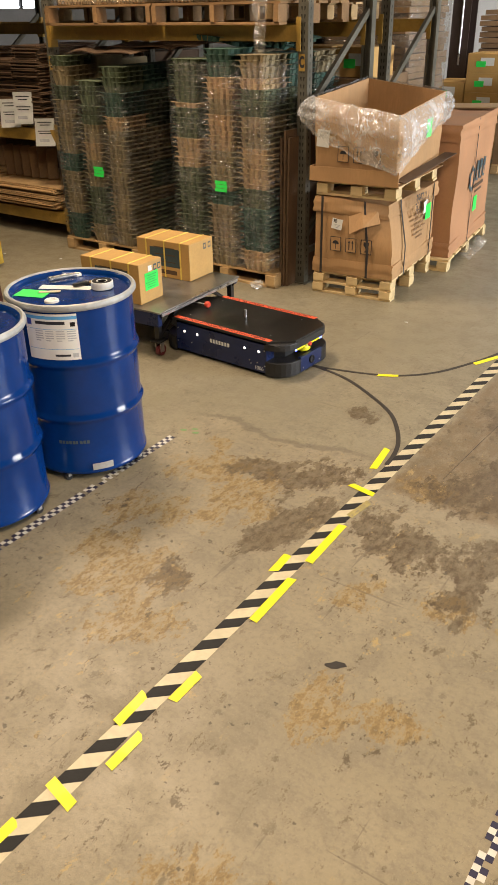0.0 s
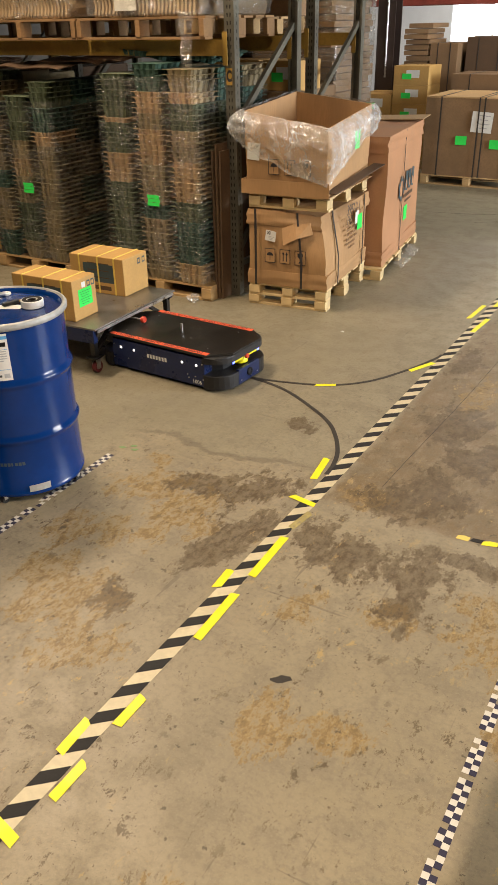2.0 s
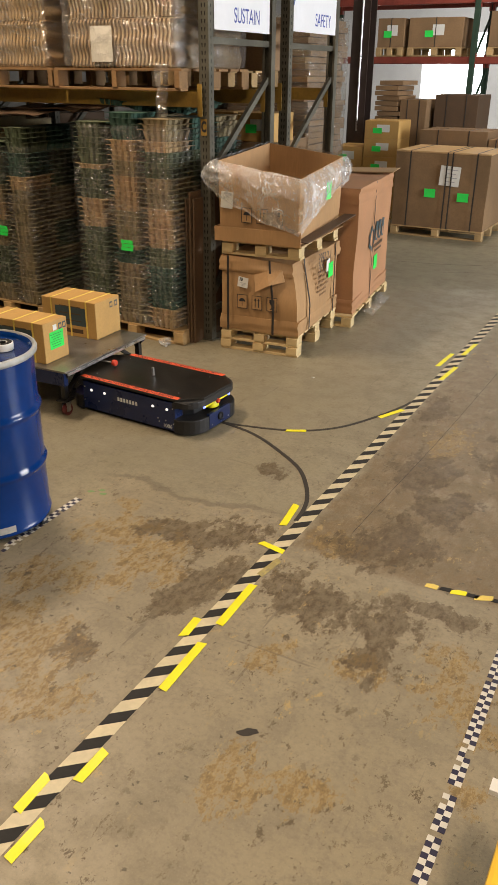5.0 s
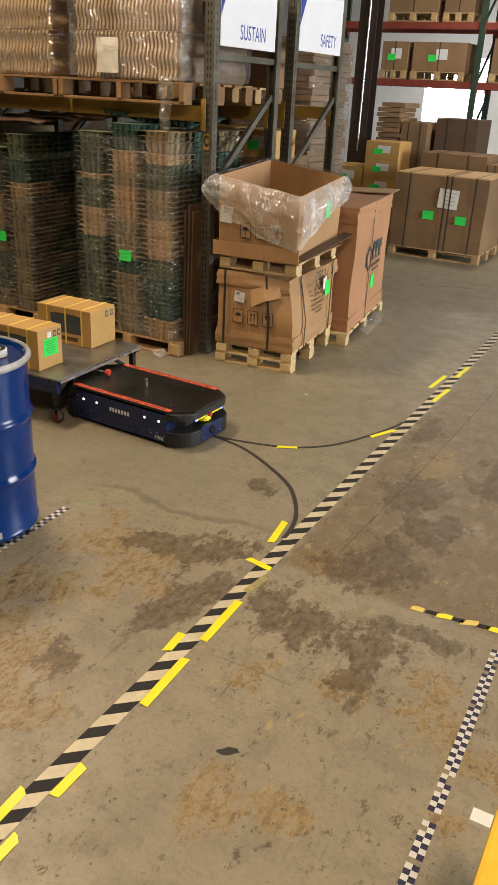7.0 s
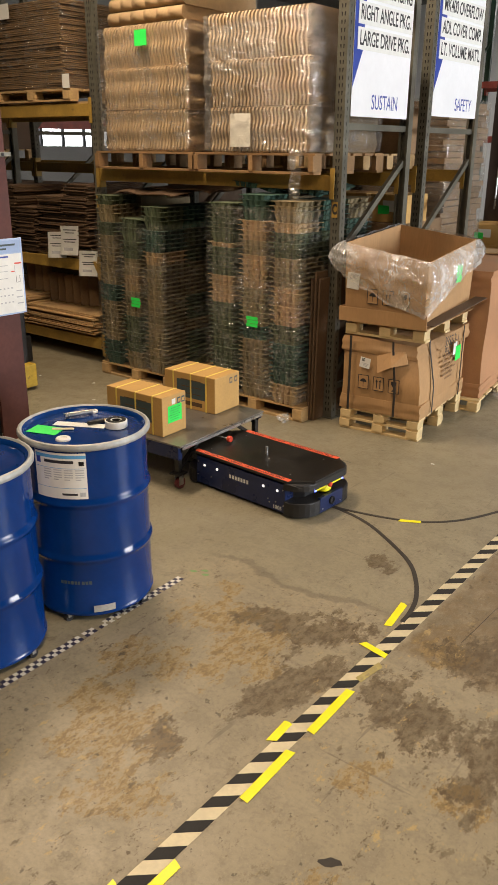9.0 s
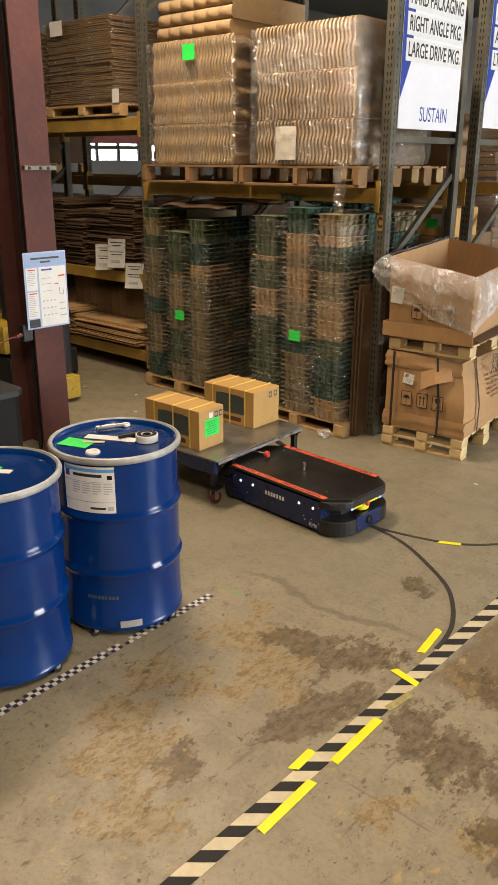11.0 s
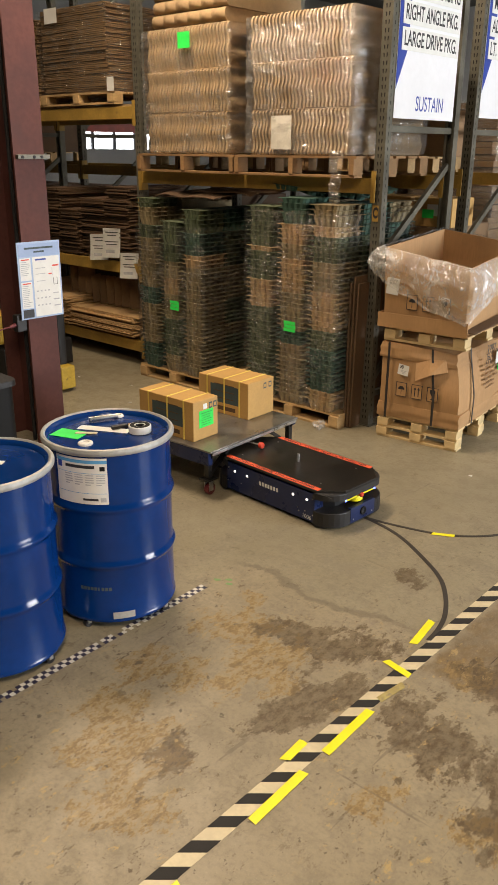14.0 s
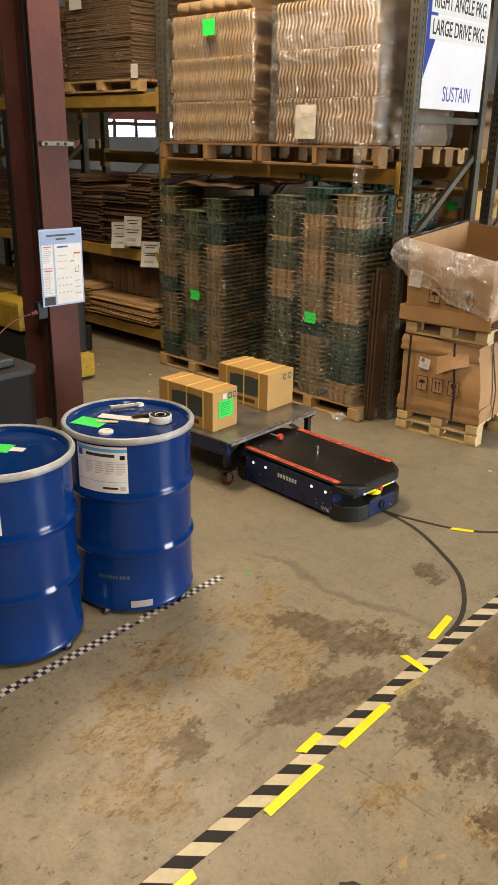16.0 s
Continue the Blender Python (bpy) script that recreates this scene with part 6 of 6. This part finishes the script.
def wrapped_stack(x0, x1, y0, y1, z0, z1, label, step=0.062):
    s = thing("wrapped_stack", pose((x0 + x1) / 2, (y0 + y1) / 2, z0), label, "pallet load", "wrapped carton stacks")
    w, d = x1 - x0, y1 - y0
    me = mesh_of("layer", boxed(-w / 2, w / 2, -d / 2, d / 2, 0, step * 0.93, bevel=0.006), "board_brown")
    for i in range(int((z1 - z0) / step)):
        part("layer", me, "board_brown", s, m=pose(rnd.uniform(-0.04, 0.02), rnd.uniform(-0.035, 0.02), i * step, 0, 0, rnd.uniform(-1.5, 1.5)))
    film_wrap(s, w + 0.05, d + 0.05, 0.02, z1 - z0 - 0.02, "film_heavy", seed=x0)


for x0, y0, z1 in ((-4.85, 8.2, 2.6), (-6.0, 8.2, 2.4), (-6.9, 12.0, 2.3)):
    pallet(pose(x0 + 0.5, y0 + 0.5, 0), 1.05, 1.0, 0.14)
    wrapped_stack(x0, x0 + 1.0, y0, y0 + 1.0, 0.141, z1, "tall film-wrapped stack of brown cartons")
for x0, x1, y0, z1, mt in ((-4.86, -4.48, 13.0, 1.95, "crate_dim"), (-4.45, -4.02, 13.0, 1.66, "crate_dim"), (-3.95, -3.27, 13.2, 1.74, "board_dark"), (-3.74, -2.76, 11.9, 1.30, "crate_dim"), (-2.74, -2.35, 11.9, 1.20, "crate_dim")):
    pallet(pose((x0 + x1) / 2, y0 + 0.4, 0), x1 - x0, 0.8, 0.14)
    if z1 == 1.95:
        sheet_stack(x0, x1, y0, y0 + 0.8, 0.141, z1, mt, "leaning pile of brown cartons far down the aisle", 0.075, 0.035)
        continue
    plain_carton(x0, x1, y0, y0 + 0.8, 0.141, z1, mt, "brown carton on a pallet far down the aisle", 0, straps=2)

far_rack = thing("pallet_rack", pose(0, 0, 0), "far pallet rack with dark green uprights and rust-red beams", "pallet rack", "pallet racks")
FU = bmesh.new()
box(FU, -0.045, 0.045, -0.035, 0.035, 0, 5.2)
fu = mesh_of("upright", FU, "upright_green")
for x in (-6.5, -3.72, -0.9):
    for y in (14.3, 15.3):
        part("upright", fu, "upright_green", far_rack, m=pose(x, y, 0))
    for k in range(5):
        part("brace", bar(bmesh.new(), (x, 14.3, 0.4 + 0.9 * k), (x, 15.3, 1.2 + 0.9 * k), 0.03, 0.03), "upright_green", far_rack)
for x0, x1 in ((-6.5, -3.72), (-3.72, -0.9)):
    for y in (14.3, 15.24):
        for z in (2.19, 3.07):
            beam(far_rack, x0, x1, y, z, z + 0.105, "beam_red")
for x0, x1, z0, z1 in ((-5.40, -4.93, 2.437, 2.88), (-4.85, -3.93, 2.437, 2.88), (-5.35, -4.5, 3.317, 3.85), (-4.4, -3.9, 3.317, 3.9), (-3.5, -2.6, 2.437, 2.95), (-2.4, -1.4, 2.437, 2.9), (-3.5, -2.5, 3.317, 4.0)):
    pallet(pose((x0 + x1) / 2, 14.75, z0 - 0.141), x1 - x0, 0.95, 0.14)
    plain_carton(x0, x1, 14.32, 15.2, z0, z1, "crate_dim", "brown carton on a pallet on the far rack", 1, straps=1)

# ---- floor markings ----
TX, TW = -1.382, 0.072


def strip_thing(name, label, category, group=""):
    return thing(name, pose(0, 0, 0), label, category, group)


hazard = strip_thing("hazard_tape", "black and cream diagonal striped lane tape on the floor", "floor tape")
part("strip", boxed(TX - TW / 2, TX + TW / 2, -1.0, 13.0, 0.0006, 0.0014), "cream", hazard, "cream tape base")
st = 0.0635
stripe = mesh_of("stripe", prism([(-TW / 2, 0), (-TW / 2, st), (TW / 2, st + 0.065), (TW / 2, 0.065)][::-1], 0.0016, 0.0021), "tape_black")
y = 1.68 - 19 * 0.1347
while y < 12.8:
    part("stripe", stripe, "tape_black", hazard, m=pose(TX, y, 0))
    y += 0.1347


def checker(x, y0, y1, sq, label, gaps, seed, turn=0.0):
    r = random.Random(seed)
    c = thing("checker_tape", pose(x, y0, 0, 0, 0, turn), label, "floor tape", "checker tapes")
    white = mesh_of("white_square", boxed(-sq * 0.5, sq * 0.5, -sq * 0.5, sq * 0.5, 0.0006, 0.0014), "check_white")
    dark = mesh_of("dark_square", boxed(-sq * 0.5, sq * 0.5, -sq * 0.5, sq * 0.5, 0.0006, 0.0014), "check_dark")
    n = int((y1 - y0) / sq)
    for i in range(n):
        if any(a < i / n < b for a, b in gaps):
            continue
        for k in range(2):
            if r.random() < 0.07:
                continue
            is_white = (i + k) % 2
            part("white_square" if is_white else "dark_square", white if is_white else dark, "check_white", c, m=pose((k - 0.5) * sq, i * sq, 0, 0, 0, r.uniform(-2, 2)))


checker(-2.484, 0.9, 2.65, 0.0212, "worn black and white checkered floor tape with torn gaps", ((0.60, 0.612), (0.652, 0.662), (0.72, 0.73)), 5, 0.9)
checker(-0.262, 0.2, 2.70, 0.0212, "navy and white checkered floor tape", ((0.615, 0.625),), 6, 0.7)


def tape_patch(x, y, l, w, turn, material="yellow"):
    """A short hand-torn strip of tape, its long side along y."""
    r = random.Random(int(1000 * (x + y)))
    j = [r.uniform(-0.012, 0.012) for _ in range(4)]
    o = tagged(new("yellow_tape", mesh_of("yellow_tape", prism([(-w / 2, -l / 2 + j[0]), (w / 2, -l / 2 + j[1]), (w / 2, l / 2 + j[2]), (0, l / 2 + j[3] * 0.5), (-w / 2, l / 2 + j[3])], 0.0024, 0.0032), material)), label="short torn strip of bright yellow tape on the floor", category="floor tape", group="yellow tape strips")
    o.matrix_basis = pose(x, y, 0, 0, 0, turn)


for args in ((-1.472, 3.02, 0.22, 0.036, 8), (-1.407, 2.704, 0.135, 0.034, 80), (-1.340, 2.242, 0.31, 0.037, 2), (-1.428, 2.02, 0.13, 0.036, 4), (-1.329, 1.81, 0.30, 0.037, 2), (-1.326, 1.262, 0.14, 0.036, 0), (-1.418, 1.092, 0.14, 0.036, 3), (-1.318, 0.95, 0.15, 0.036, 0), (-1.37, 0.735, 0.125, 0.038, 78), (-1.41, 0.55, 0.10, 0.036, 0), (-2.463, 3.882, 0.17, 0.032, -87), (-1.897, 3.972, 0.13, 0.03, -62), (-1.466, 4.54, 0.22, 0.034, -24), (-1.466, 5.78, 0.36, 0.034, -3), (-1.356, 5.48, 0.33, 0.034, -4), (-1.366, 6.13, 0.34, 0.034, -3)):
    tape_patch(*args)
tape_patch(-1.345, 2.545, 0.16, 0.034, -8, "faded_tape")
scraps = ((-0.66, 2.772, 0.06), (-0.545, 2.782, 0.075), (-0.44, 2.795, 0.09), (-0.33, 2.805, 0.08))
rem = strip_thing("worn_hazard_tape", "worn remnant of black and yellow tape on the floor", "floor tape")
for i, (x, y, l) in enumerate(scraps):
    part("yellow_scrap", prism([(-l / 2, -0.016), (l * 0.4, -0.02), (l / 2, 0.012), (0, 0.018), (-l * 0.42, 0.01)], 0.0006, 0.0014), "yellow" if i % 2 else "strap_yellow", rem, m=pose(x, y, 0, 0, 0, 6 + 11 * (i % 3)))
    part("black_scrap", prism([(-0.03, -0.014), (0.02, -0.016), (0.03, 0.014), (-0.02, 0.012)], 0.0006, 0.0014), "tape_black", rem, m=pose(x + 0.06, y + 0.006, 0, 0, 0, 6))


def ribbon(name, pts, w, z, material):
    """A flat floor strip along a smooth curve through control points."""
    def at(u):
        k = min(int(u), len(pts) - 2)
        f = u - k
        p = [Vector(pts[max(0, min(len(pts) - 1, i))]) for i in (k - 1, k, k + 1, k + 2)]
        return 0.5 * ((2 * p[1]) + (p[2] - p[0]) * f + (2 * p[0] - 5 * p[1] + 4 * p[2] - p[3]) * f * f + (3 * p[1] - p[0] - 3 * p[2] + p[3]) * f ** 3)
    bm = bmesh.new()
    n = 14 * (len(pts) - 1)
    rows = []
    for i in range(n + 1):
        u = (len(pts) - 1) * i / n
        a, d = at(u), at(min(u + 0.02, len(pts) - 1.0)) - at(max(u - 0.02, 0))
        s = Vector((-d.y, d.x)).normalized() * w / 2
        rows.append([bm.verts.new((a.x + k * s.x, a.y + k * s.y, h)) for k, h in ((1, z), (-1, z), (-1, 0.0004), (1, 0.0004))])
    for a, b in zip(rows, rows[1:]):
        for k in range(4):
            bm.faces.new((a[k], a[(k + 1) % 4], b[(k + 1) % 4], b[k]))
    bm.faces.new(rows[0])
    bm.faces.new(rows[-1])
    return tagged(new(name, mesh_of(name, bm, material)), label="dark magnetic guide tape curving over the floor", category="floor tape", group="guide tapes")


ribbon("guide_tape", [(-4.4, 3.86), (-3.6, 3.85), (-2.93, 3.84), (-2.46, 3.86), (-2.24, 3.838), (-2.06, 3.78), (-1.84, 3.65), (-1.66, 3.515), (-1.545, 3.365), (-1.465, 3.21), (-1.43, 3.08), (-1.42, 2.98)], 0.0235, 0.0018, "guide")
ribbon("guide_tape", [(-2.46, 3.866), (-2.25, 3.875), (-1.9, 3.975), (-1.68, 4.16), (-1.53, 4.45), (-1.44, 4.70), (-1.42, 4.8)], 0.021, 0.0023, "guide")


def flake(name, x, y, r, material, label, category, seed, squash=0.5, turn=0.0, z=0.0012, group=""):
    q = random.Random(seed)
    pts = [(r * q.uniform(0.7, 1.15) * math.cos(a), squash * r * q.uniform(0.7, 1.15) * math.sin(a)) for a in [2 * math.pi * i / 12 for i in range(12)]]
    o = tagged(new(name, mesh_of(name, prism(pts, 0.0004, z), material)), label=label, category=category, group=group)
    o.matrix_basis = pose(x, y, 0, 0, 0, turn)


flake("dark_patch", -0.954, 1.638, 0.040, "guide", "dark scuffed tape scrap stuck to the floor", "floor mark", 3, 0.45, 35)
for i, (x, y) in enumerate(((-2.505, 2.72), (-2.46, 2.76), (-2.43, 2.73))):
    flake("green_scrap", x, y, 0.022, "green_faded", "faded green tape scrap on the floor", "floor mark", 30 + i, 0.5, 30, group="green scraps")
for i, (x, y) in enumerate(((-2.2, 4.9), (-6.2, 4.6), (-5.2, 4.4), (-5.6, 4.75))):
    flake("paper_scrap", x, y, 0.014, "paper", "tiny white paper scrap on the floor", "litter", 50 + i, 0.6, 20 * i, 0.004, "paper scraps")

for pts, w in (([(-1.02, 6.6), (-1.045, 5.4), (-1.075, 4.25), (-1.115, 3.38), (-1.13, 3.0)], 0.0024), ([(-3.0, 9.05), (-2.5, 9.15), (-2.05, 9.32)], 0.012), ([(-2.35, 8.75), (-2.1, 8.9)], 0.01)):
    j = ribbon("floor_joint", pts, w, 0.0009, "guide")
    tagged(j, label="thin dark joint line in the concrete floor", category="floor joint", group="floor joints", kind="structure")

# ---- a yellow barrier end close to the viewer ----
barrier = thing("safety_barrier", pose(-0.02, 1.10, 0), "yellow painted steel barrier rail on a white post", "barrier")
part("post", boxed(0.0, 0.08, 0.16, 0.24, 0, 0.44, bevel=0.006), "paper", barrier, "white post")
part("rail", boxed(-0.066, 1.2, -0.14, 0.34, 0.44, 0.50, bevel=0.012), "machine_yellow", barrier)
part("end_card", boxed(-0.115, -0.067, 0.22, 0.26, 0.485, 0.50), "paper", barrier, "white card at the rail end")
